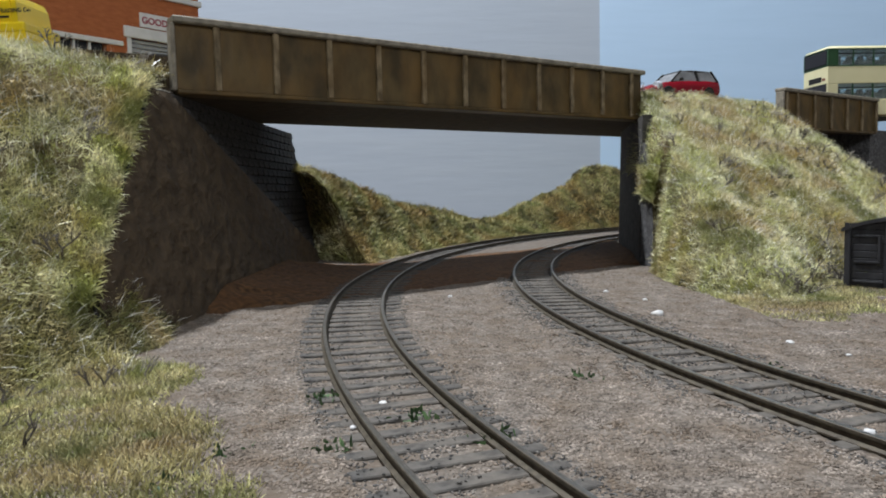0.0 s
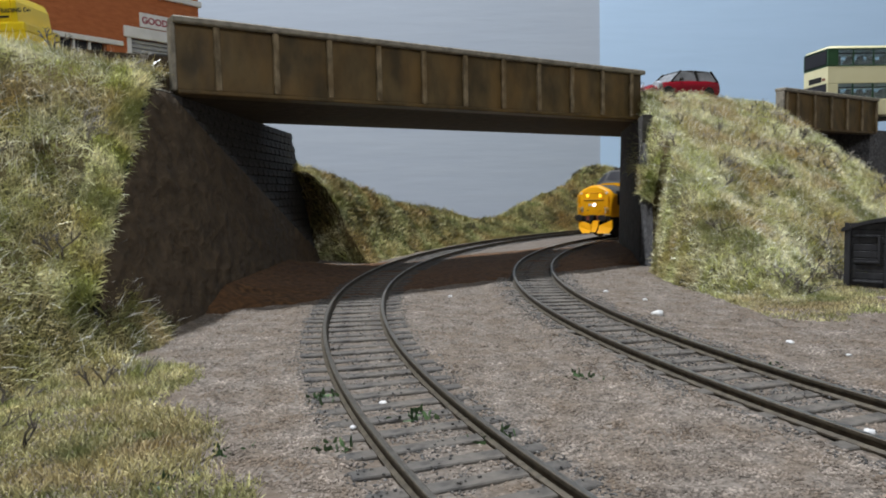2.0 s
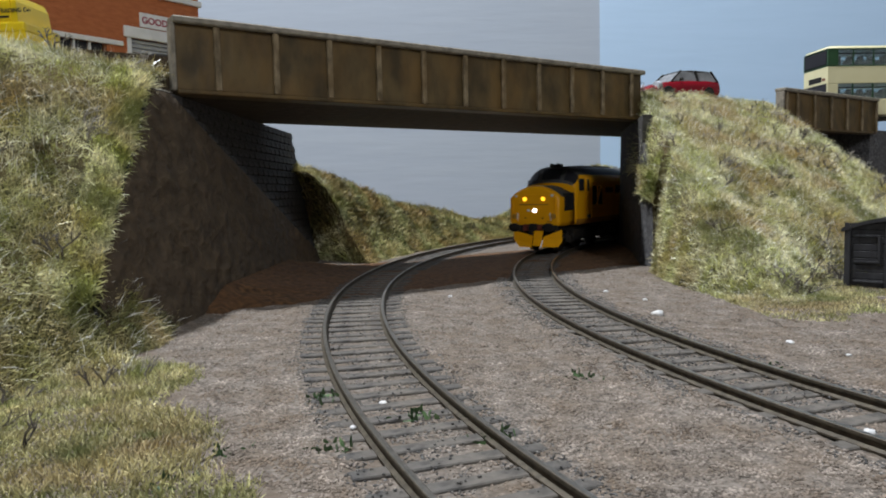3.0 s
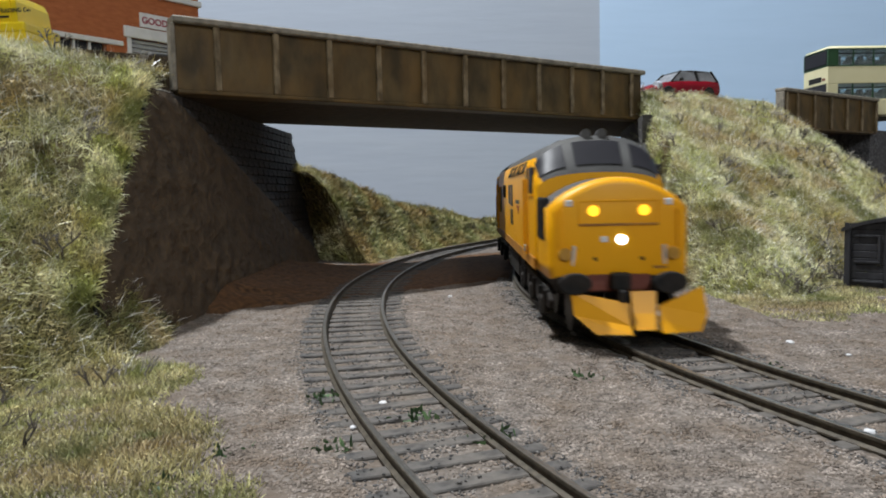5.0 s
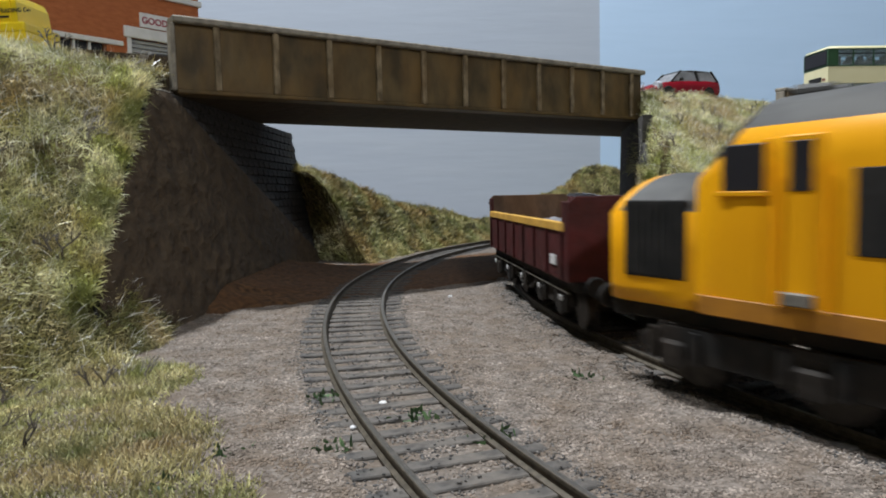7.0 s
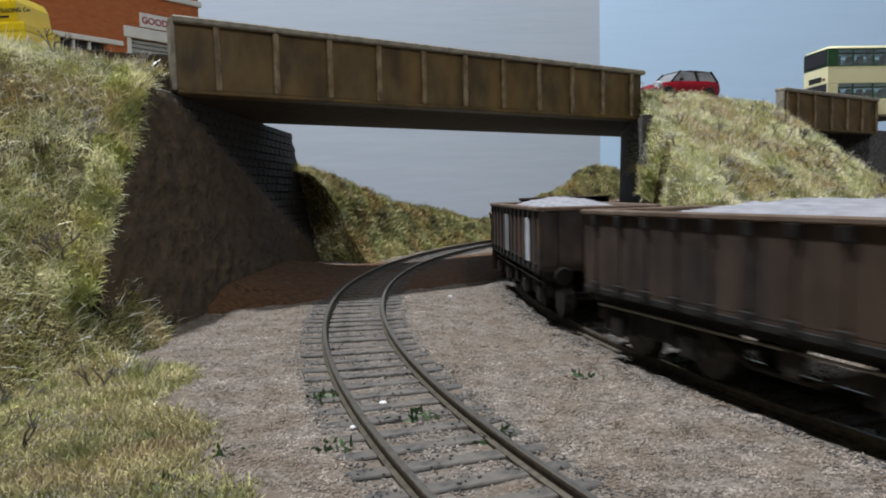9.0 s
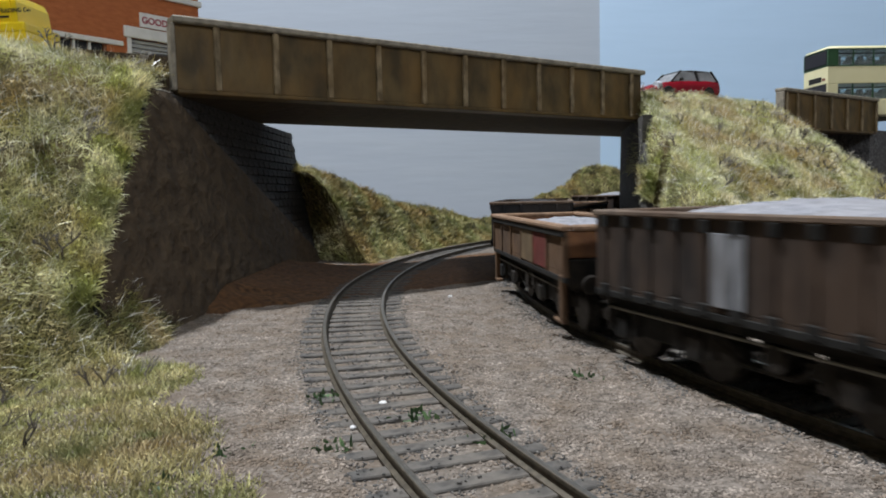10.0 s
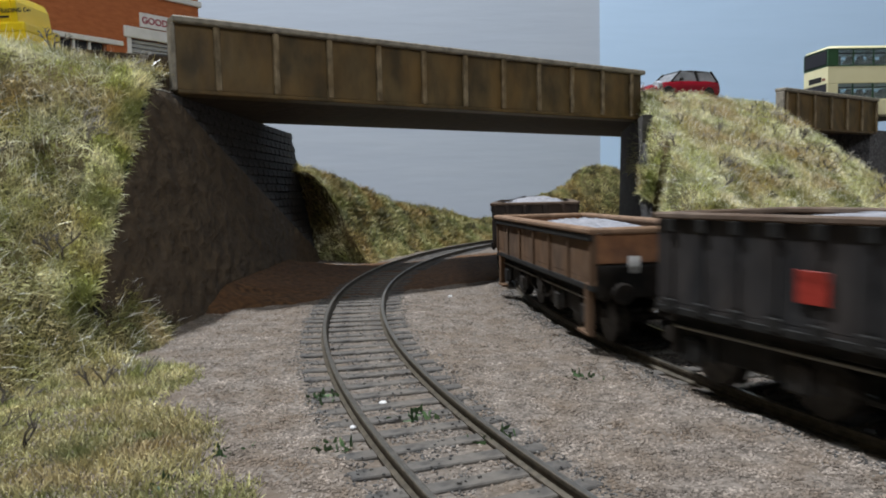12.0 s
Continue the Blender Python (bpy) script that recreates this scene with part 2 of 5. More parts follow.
def blades(name, points, normals, mat, label, length=(3.0, 6.5), width=0.22, lean=0.85, per=1, rng=None, fine=1.0):
    """Fibres of static grass: thin bent slips of two faces each, standing on the points given."""
    rng = rng or np.random.default_rng(5)
    p = np.repeat(np.asarray(points, float), per, 0)
    nrm = np.repeat(np.asarray(normals, float), per, 0)
    k = len(p)
    x, y = p[:, 0], p[:, 1]
    comb = np.stack([np.sin(x / 4.1 + 2 * np.sin(y / 6.3)), np.sin(y / 3.7 + 2 * np.sin(x / 5.9)), np.sin((x + y) / 5.3)], 1)
    tip = nrm + np.array((0, 0, 0.35)) + comb * 0.12 + rng.normal(size=(k, 3)) * lean
    tip /= np.linalg.norm(tip, axis=1)[:, None]
    side = np.cross(tip, rng.normal(size=(k, 3)))
    side /= np.linalg.norm(side, axis=1)[:, None] + 1e-9
    ln = rng.uniform(*length, size=(k, 1)) * (1 + 0.3 * np.sin(x / 7.3 + 1.7 * np.sin(y / 8.9)) * np.sin(y / 6.1))[:, None]
    wd = width * rng.uniform(0.6, 1.3, size=(k, 1))
    near = np.interp(y, [70, 215], [fine, 1.0])[:, None]
    ln, wd = ln * near, wd * (0.3 + 0.7 * near)
    bend = rng.normal(size=(k, 3)) * 0.1 * ln
    mid = p + tip * ln * 0.55 + bend * 0.3
    top = p + tip * ln + bend + np.array((0, 0, -0.12)) * ln
    verts = np.stack([p - side * wd, p + side * wd, mid + side * wd * 0.8, mid - side * wd * 0.8, top + side * wd * 0.25, top - side * wd * 0.25], 1).reshape(-1, 3)
    base = np.arange(k)[:, None] * 6
    faces = np.concatenate([base + np.array((0, 1, 2, 3)), base + np.array((3, 2, 4, 5))])
    return tagged(raw(name, verts, faces, mat), label, "grass", kind="stuff")


# ---- room and backdrop ----
def room():
    lo, hi, z0, z1, w = (-1700, -1600), (2000, 1500), -900, 1500, 60
    for name, b in (("wall_south", (lo[0], hi[0], lo[1] - w, lo[1], z0, z1)), ("wall_north", (lo[0], hi[0], hi[1], hi[1] + w, z0, z1)),
                    ("wall_west", (lo[0] - w, lo[0], lo[1] - w, hi[1] + w, z0, z1)), ("wall_east", (hi[0], hi[0] + w, lo[1] - w, hi[1] + w, z0, z1))):
        tagged(part(name, box(*b), ROOM), "plain pale painted room wall", "wall", kind="structure")
    tagged(part("floor", box(lo[0] - w, hi[0] + w, lo[1] - w, hi[1] + w, z0 - w, z0), material("floor_boards", (0.2, 0.13, 0.08), (0.28, 0.19, 0.12), grain=40)), "brown wooden room floor", "floor", kind="structure")
    tagged(part("ceiling", box(lo[0] - w, hi[0] + w, lo[1] - w, hi[1] + w, z1, z1 + w), ROOM), "plain pale ceiling", "ceiling", kind="structure")


def backdrop():
    tagged(part("backdrop_1", box(-1100, 201.2, 905, 911, -12, 620), SKY_GREY), "pale grey painted sky board with brush marks", "backdrop", kind="structure")
    tagged(part("backdrop_2", box(201.2, 1400, 904.4, 910.6, -12, 620), SKY_BLUE), "light blue painted sky board", "backdrop", kind="structure")


# ---- ground ----
def level(x, y):
    """The ballast's height: hollow between the rails, rough beside them."""
    near = min(abs(math.hypot(x - t[0], y - t[1]) - t[2]) for t in (TRACK_A, TRACK_B))
    out = math.hypot(x - TRACK_B[0], y - TRACK_B[1]) - TRACK_B[2]
    shoulder = 1.0 * max(0, min(1, (abs(out) - 10.2) / 2.5)) * max(0, min(1, (24 - abs(out)) / 7)) * (0.75 + 0.5 * bumps(x, y, 5, 14))
    return shoulder + GROUND + 0.5 * bumps(x, y, 30) * min(1, near / 30) + 0.45 * bumps(x, y, 7, 2) + 0.45 - 0.35 * max(0, min(1, (15 - near) / 3))


def earth_patch():
    """Bare brown earth under the bridge, dark out to the bridge's shadow edge, raised a little towards the walls, with
    a ragged rim.
    """
    rows = []
    for n in np.arange(-96, 34, 2.5):
        row = []
        for e in np.linspace(0, 1, 80):
            left, right = wall_x(0, n), wall_x(1, n)
            p = left.lerp(right, e)
            edge = min(24 + 7 * bumps(p.x, p.y, 9, 8) - n, n + 93 + 4 * bumps(p.x, p.y, 9, 9), 60)
            rise = 7 * max(0, 1 - e * 5) ** 1.5 + 3 * max(0, 1 - (1 - e) * 8)
            row.append((p.x, p.y, level(p.x, p.y) - 1.4 + min(1.7, max(0, edge * 0.4)) + rise * max(0, min(1, edge / 20))))
        rows.append(row)
    tagged(sheet("earth", rows, SHADED_EARTH), "brown bare earth under the bridge, its shadow in the tone", "ground", kind="structure")


def wall_x(side, n):
    """Where the strip at n meets the left or right abutment's foot."""
    a, d = (Vector((-84, 160, 0)), Vector((9, 268, 0))) if side == 0 else (Vector((101, 366, 0)), Vector((17, 112, 0)))
    t = (n - (a - CORNER).dot(FRONT)) / d.dot(FRONT)
    return a + d * t


def ground():
    xs = np.concatenate([np.arange(-620, -120, 10.0), np.arange(-120, 240, 3.0), np.arange(240, 1301, 10.0)])
    ys = np.concatenate([np.arange(-420, 30, 10.0), np.arange(30, 480, 3.0), np.arange(480, 906, 8.0)])

    rows = [[(x, y, level(x, y)) for x in xs] for y in ys]
    tagged(sheet("ground", rows, SOIL), "brown earth and fine ballast ground of the layout", "ground", kind="structure")
    tagged(part("baseboard", box(-620, 1300, -420, 903, -40, -9), material("plywood", (0.3, 0.2, 0.11), (0.4, 0.29, 0.17), grain=10)), "plywood baseboard under the layout", "board", kind="structure")


def arc_point(track, angle, off=0.0, z=0.0):
    a = radians(angle)
    return (track[0] + (track[2] + off) * math.cos(a), track[1] + (track[2] + off) * math.sin(a), z)


def railway(name, track, a0, a1, label):
    thing = tagged(empty(name), label, "railway track", group="railway tracks")
    profile = [(-0.95, -2.3), (0.95, -2.3), (0.95, -1.95), (0.3, -1.6), (0.3, -0.8), (0.55, -0.6), (0.55, -0.1), (0.42, 0), (-0.42, 0), (-0.55, -0.1), (-0.55, -0.6), (-0.3, -0.8), (-0.3, -1.6), (-0.95, -1.95)]
    steps = int(abs(a1 - a0) / 0.5) + 1
    for off in (8.8, -8.8):
        rings = [[arc_point(track, a, off + u, v) for u, v in profile] for a in np.linspace(a0, a1, steps)]
        ob = part("rail", loft(rings), (RUST_RAIL, RAIL_TOP), thing)
        for p in ob.data.polygons:
            if p.normal.z > 0.9 and p.center.z > -0.0005 * 1:
                p.material_index = 1
    pitch = math.degrees(7.7 / track[2])
    n = int((a1 - a0) / pitch)
    proto = part("sleeper", box(-15.2, 15.2, -1.6, 1.6, -4.4, -2.05, 0.2), SLEEPER, thing)
    rng = random.Random(4)
    for i in range(n):
        a = a0 + (i + 0.5) * pitch
        ob = proto if i == 0 else new("sleeper", proto.data)
        ob.parent = thing
        x, y, _ = arc_point(track, a)
        ob.matrix_basis = pose(x * MM, y * MM, rng.uniform(-0.25, 0.1) * MM, 0, 0, a + rng.uniform(-1.2, 1.2))
    return thing


# ---- bridges ----
def girder_span(name, start, length, ribs, label):
    """One girder beside the road, from start along the road: web, lip, bottom flange and ribs."""
    thing = tagged(empty(name), label, "bridge girder")

    def at(e, n, z):
        return on_road(start + e, n, z)

    def block(e0, e1, n0, n1, z0, z1, bevel=0.3):
        bm = box(e0, e1, n0, n1, z0, z1, bevel)
        for v in bm.verts:
            v.co = at(v.co.x, v.co.y, v.co.z)
        return bm
    part("web", block(0, length, -4, 0, 76, 99.2), GIRDER, thing)
    part("lip", block(-1, length + 1, -5.5, 2.6, 99.2, 101.6, 0.5), LIP, thing, "grey-edged top lip")
    part("end_plate", block(-1.4, -0.02, -4.5, 1.4, 75.5, 99.1, 0.3), LIP, thing, "pale worn end plate")
    part("bottom_flange", block(0, length, -8, 1.6, 74.4, 76, 0.4), GIRDER, thing)
    for e in ribs:
        part("rib", block(e - 1.2, e + 1.2, 0, 1.8, 76, 99.2, 0.35), RIB, thing)
    return thing


def bridge():
    girder_span("bridge_girder", 4, 250, [14.8 + 22.6 * i for i in range(11)], "brown weathered panelled girder of the road bridge")
    bm = slab([(-30, -4), (256, -4), (345, -92), (-30, -92)], 74.7, 88, on_road)
    tagged(part("bridge_deck", bm, SHADED_DECK), "brown underside and deck of the road bridge", "bridge deck", kind="structure")


def wall_slab(name, foot, top, z0, z1s, thick, mat, label):
    """A battered wall along a line: foot and top are its two ends (x, y), z1s the tops' heights on the way."""
    n = len(z1s)
    rows_f, rows_b = [], []
    rings = []
    for i in range(n):
        t = i / (n - 1)
        f = Vector(foot[0]).lerp(Vector(foot[1]), t)
        g = Vector(top[0]).lerp(Vector(top[1]), t)
        u = (z1s[i] - z0) / (76 - z0)
        g = f.lerp(g, u)
        rings.append([(f.x, f.y, z0), (g.x, g.y, z1s[i]), (g.x - thick, g.y, z1s[i]), (f.x - thick, f.y, z0)])
    return tagged(part(name, loft(rings), mat), label, "wall", kind="structure")


def road_block(e0, e1, n0, n1, z0, z1, bevel=0.4):
    bm = box(e0, e1, n0, n1, z0, z1, bevel)
    for v in bm.verts:
        v.co = on_road(v.co.x, v.co.y, v.co.z)
    return bm


def abutments():
    tops = [max(-4, min(74.1, 28 + 0.958 * (y - 190))) for y in np.linspace(176, 434, 64)]
    near_wall = wall_slab("wall_abutment_1", ((-83.5, 176), (-74.8, 434)), ((-97.6, 176), (-90.8, 434)), -8, tops, 1.0, SHADED_STONE, "stone abutment and brown plaster slope, parted along the bridge's shadow edge")
    # dressed stones above the plastered slope, darkened for the bridge's shadow on the wall
    rng = random.Random(12)
    shape = box(-4.1, 4.1, -0.5, 0.5, -1.75, 1.75, 0.3)
    first = part("stone", shape, SHADED_STONE, near_wall)
    foot, run, rise = Vector((-83.5, 176, -8)), Vector((8.7, 258, 0)).normalized(), Vector((-14.1, 0, 84)).normalized()
    out = run.cross(rise).normalized()
    turn = Matrix((run, out, rise)).transposed().to_4x4()
    count = 0
    for i in range(21):
        for j in range(32):
            along, up = 66 + j * 8.7 + (i % 2) * 4.3 + rng.uniform(-0.3, 0.3), 2.5 + i * 3.95
            q = foot + run * along + rise * up
            if q.z > 73 or q.y > 428 or q.z < 66 - 0.39 * (q.y - 268):
                continue
            ob = first if count == 0 else new("stone", first.data)
            ob.parent = near_wall
            ob.matrix_basis = Matrix.Translation((q + out * rng.uniform(-0.42, -0.22)) * MM) @ turn @ pose(0, 0, 0, rng.uniform(-1.5, 1.5), rng.uniform(-1, 1), rng.uniform(-1.5, 1.5))
            count += 1
    # the plaster slope laid over the wall up to that shadow's edge, with a hand-smeared face
    edge = [(0, 22.5), (30, 51.5), (54, 75), (62, 82.5), (78, 82.8), (110, 69.6), (150, 54), (200, 34), (256, 11.5)]
    verts, faces = [], []
    cols, levels = 110, 30
    for i in range(cols + 1):
        along = 257.0 * i / cols
        top = float(np.interp(along, [a for a, _ in edge], [b for _, b in edge]))
        for k in range(levels + 1):
            up = top * k / levels
            rim = min(1.0, (top - up) / 2.0)
            smear = 1.1 * noise.noise(Vector((along / 17 + up / 23, (up - along * 0.6) / 6.0, 2.0))) + 0.5 * noise.noise(Vector((along / 5, up / 3.2, 5.0)))
            verts.append(tuple(foot + run * along + rise * up - out * -(0.35 + (0.9 + smear) * rim)))
    for i in range(cols):
        for k in range(levels):
            a = i * (levels + 1) + k
            faces.append((a, a + levels + 1, a + levels + 2, a + 1))
    raw("plaster_slope", verts, faces, PLASTER, near_wall, "brown smeared plaster slope", True)
    wall_slab("wall_abutment_2", ((101, 366), (118, 478)), ((103, 366), (120, 478)), -8, [74.1] * 8, -5, SHADED_PLASTER, "abutment under the girder with its shade in the colour")
    wall_slab("wall_wing", ((104, 340), (101.2, 365.8)), ((106, 340), (103.2, 365.8)), -8, [17, 29, 43, 60], -4, STONE, "grey stone wing wall beside the grass bank")
    # second bridge
    girder_span("bridge_girder", 397, 130, [3] + [16.8 + 22.5 * i for i in range(6)], "brown panelled girder of the second bridge")
    tagged(part("bridge_deck", road_block(396, 527, -92, -4.2, 76, 87), SHADED_DECK), "brown deck of the second bridge", "bridge deck", kind="structure")
    tagged(part("wall_abutment_3", road_block(386, 401, -90, -5, -8, 78), PLASTER), "dark brown abutment of the second bridge", "wall", kind="structure")
    tagged(part("wall_abutment_4", road_block(526, 560, -90, -3, -8, 78), STONE), "grey stone abutment of the second bridge", "wall", kind="structure")
    tagged(part("wall_behind", road_block(401, 526, -89, -86, -8, 80), PLASTER), "dark brown wall behind the second bridge", "wall", kind="structure")
    tagged(part("road", road_block(-2, 560, -88, -6, 86.4, 89.2, 0.2), TARMAC), "dark grey tarmac road over both bridges", "road", kind="structure")


def approach():
    tagged(part("road_approach", road_block(-330, -2.2, -88, -6, 78, 84.4, 0.2), TARMAC), "dark grey tarmac approach to the bridge", "road", kind="structure")


def banks():
    for name, ys in (("bank_1", np.arange(168, 460, 3.0)), ("bank_5", np.arange(-120, 169, 3.0))):
        rows = []
        for y in ys:
            xe = wing_top(y)[0] - 0.4 if name == "bank_1" else -50.0
            xs = np.concatenate([np.linspace(-430, -180, 30), np.linspace(-178, xe, 44)])
            rows.append([(x, y, left_ground(x, y) if name == "bank_5" else left_bank(x, y)) for x in xs])
        tagged(sheet(name, rows, SHADED_TURF), "earth bank under dry grass", "bank", kind="structure")
    rows = [[(x, y, max(mound(x, y), GROUND - 1.6)) for x in np.linspace(wing_top(y)[0] - 1, -58, 24)] for y in np.arange(164, 262, 3.0)]
    tagged(sheet("bank_4", rows, SHADED_TURF), "grassy mound at the foot of the wing wall", "bank", kind="structure")
    rows = []
    for y in np.arange(236, 520, 3.0):
        x0 = bank_side(y)
        x0 = max(x0, CORNER.x + (y - CORNER.y - 24) / 0.692)
        rows.append([(x0 + 0.6, y, 30 if y > 342 else GROUND - 1)] + [(x, y, right_bank(x, y)) for x in np.linspace(x0, 330, 70)])
    tagged(sheet("bank_2", rows, SHADED_TURF), "earth bank under dry grass between the bridges", "bank", kind="structure")
    rows = []
    for a in np.arange(96, 166.4, 0.6):
        rows.append([far_bank(a, off) for off in np.arange(22, 150, 4.0)])
    tagged(sheet("bank_3", rows, SHADED_TURF), "low curved bank behind the tracks", "bank", kind="structure")
    rows = []
    for t in np.linspace(0, 1, 14):
        row = []
        for s in np.linspace(0, 1, 30):
            q = Vector((-77, 433, -4)).lerp(Vector((-89, 433, 56)), min(1, s * 2)) if s < 0.5 else Vector((-89, 433, 56)).lerp(Vector((-150, 438, 56)), s * 2 - 1)
            p = Vector(far_bank(166.2, 22 + 90 * s))
            r = q.lerp(p, t)
            row.append((r.x, r.y, r.z + 2 * bumps(r.x, r.y, 9, 4) * 4 * t * (1 - t)))
        rows.append(row)
    tagged(sheet("bank_6", rows, SHADED_TURF), "grassy corner beside the far end of the abutment", "bank", kind="structure")
    tagged(part("embankment", slab([(122, 410), (136, 478), tuple(on_road(350, -86, 0))[:2], tuple(on_road(386, -86, 0))[:2], tuple(on_road(386, -10, 0))[:2]], -8, 86.5, lambda u, v, w: Vector((u, v, w))), SHADED_TURF), "earth fill under the road between the bridges", "embankment", kind="structure")


def far_bank(a, off):
    h = np.interp(a, [96, 112, 118, 121, 124, 127, 130, 133, 136, 139, 142, 145, 148, 151, 154, 157, 160, 163, 166.4], [50, 52, 54, 58, 60, 41, 32, 25, 14, 10, 12, 18, 22, 27, 29, 37, 42, 48, 52])
    s = min(1, max(0, (off - 24) / 40)) * (1 - 0.9 * min(1, max(0, (off - 66) / 40)))
    return arc_point(TRACK_A, a, off, GROUND - 0.5 + (h - GROUND) * (s * s * (3 - 2 * s)) ** 0.8 + (3.2 * bumps(a * 8, off, 13, 2) + 2.0 * bumps(a * 8, off, 6, 5)) * s)


room()
backdrop()
ground()
earth_patch()
railway("railway_track", TRACK_A, 95, 246, "weathered model railway track curving under the bridge")
railway("railway_track", TRACK_B, 95, 232, "weathered model railway track on the inner curve")
bridge()
abutments()
approach()
banks()




# ---- train ----
def vehicle_pose(angle, pivot):
    """On the inner track at that angle, with its two bogie pivots that far from its middle."""
    a = radians(angle)
    r = math.sqrt(TRACK_B[2] ** 2 - pivot ** 2)
    return pose((TRACK_B[0] + r * math.cos(a)) * MM, (TRACK_B[1] + r * math.sin(a)) * MM, 0, 0, 0, angle + 90)


WARM_LAMP = glow("warm_lamp", (1.0, 0.5, 0.02), 2.2)
WHITE_LAMP = glow("white_lamp", (0.72, 0.86, 1.0), 5)
RED_BEAM = material("red_beam", (0.13, 0.025, 0.012), (0.22, 0.05, 0.025), 0.6, grain=4, big=8, third=(0.1, 0.04, 0.03))
UNDER = material("underframe", (0.006, 0.006, 0.006), (0.014, 0.013, 0.012), 0.75, grain=3, big=12, third=(0.035, 0.024, 0.016), third_amount=0.5, bump=0.4, spec=0.3)
# grime on the skirt; on the nose it colours a shadow line
DIRT_SHADE_YELLOW = material("dirt_shade_yellow", (0.3, 0.12, 0.012), (0.5, 0.21, 0.012), 0.6, grain=6, big=14, third=(0.2, 0.09, 0.02), bump=0.1, stretch=(0.5, 1, 1))
STEEL = material("wheel_steel", (0.03, 0.027, 0.024), (0.07, 0.062, 0.055), 0.5, 0.5, grain=2)
PALE = material("pale_paint", (0.6, 0.6, 0.6), (0.75, 0.75, 0.76), 0.6, grain=6, big=10, third=(0.4, 0.38, 0.36))
TANK_MARK = material("tank_mark", (0.14, 0.13, 0.11), (0.24, 0.22, 0.19), 0.7, grain=4)
PLATE = material("maroon_plate", (0.1, 0.012, 0.01), (0.13, 0.016, 0.014), 0.4, grain=5)
LOGO_RED = material("red_flash", (0.28, 0.024, 0.016), (0.35, 0.032, 0.02), 0.5, grain=6)


def wheelset(parent, x, radius, gauge=8.4):
    bm = rod((x, -gauge, radius), (x, gauge, radius), 1.0, 8)
    for s in (-1, 1):
        rod((x, s * (gauge - 1.1), radius), (x, s * (gauge + 1.1), radius), radius, 20, bm)
        rod((x, s * (gauge - 1.6), radius), (x, s * (gauge - 1.0), radius), radius + 0.55, 20, bm)
    return part("wheelset", bm, STEEL, parent)


def loco_ring(x, w, z0, zs, zt, n=14):
    pts = [(x, -w * 0.985, z0), (x, -w, z0 + 3), (x, -w, (z0 + zs) / 2), (x, -w, zs)]
    for i in range(1, n):
        a = math.pi * i / n
        c, s = -math.cos(a), math.sin(a)
        pts.append((x, w * math.copysign(abs(c) ** 0.85, c), zs + (zt - zs) * s ** 0.9))
    pts += [(x, w, zs), (x, w, (z0 + zs) / 2), (x, w, z0 + 3), (x, w * 0.985, z0)]
    return pts


def nose_ring(x, w, z0, zs, zt, n=14):
    """A cross-section of the nose: upright sides and a low arched top with tight corners."""
    pts = [(x, -w * 0.985, z0), (x, -w, z0 + 3), (x, -w, (z0 + zs) / 2), (x, -w, zs - 0.8)]
    for i in range(1, n):
        u = -1 + 2 * i / n
        pts.append((x, w * u * (1 - 0.02 * abs(u)), zs + (zt - zs) * (1 - u * u)))
    return pts + [(x, w, zs - 0.8), (x, w, (z0 + zs) / 2), (x, w, z0 + 3), (x, w * 0.985, z0)]


def screen_point(sx, u, v, lift):
    """On the sloped cab front: u from its foot to its head, v degrees round from the side."""
    lo, hi = (95.0, 16.8, 37.2, 41.6), (86.0, 17.6, 41.0, 52.0)
    x, w, zs, zt = (a + (b - a) * u for a, b in zip(lo, hi))
    a = radians(v)
    c, s = -math.cos(a), math.sin(a)
    return Vector((sx * (x + lift * 0.8), (w + lift * 0.3) * math.copysign(abs(c) ** 0.85, c), zs + (zt - zs) * s ** 0.9 + lift * 0.7))


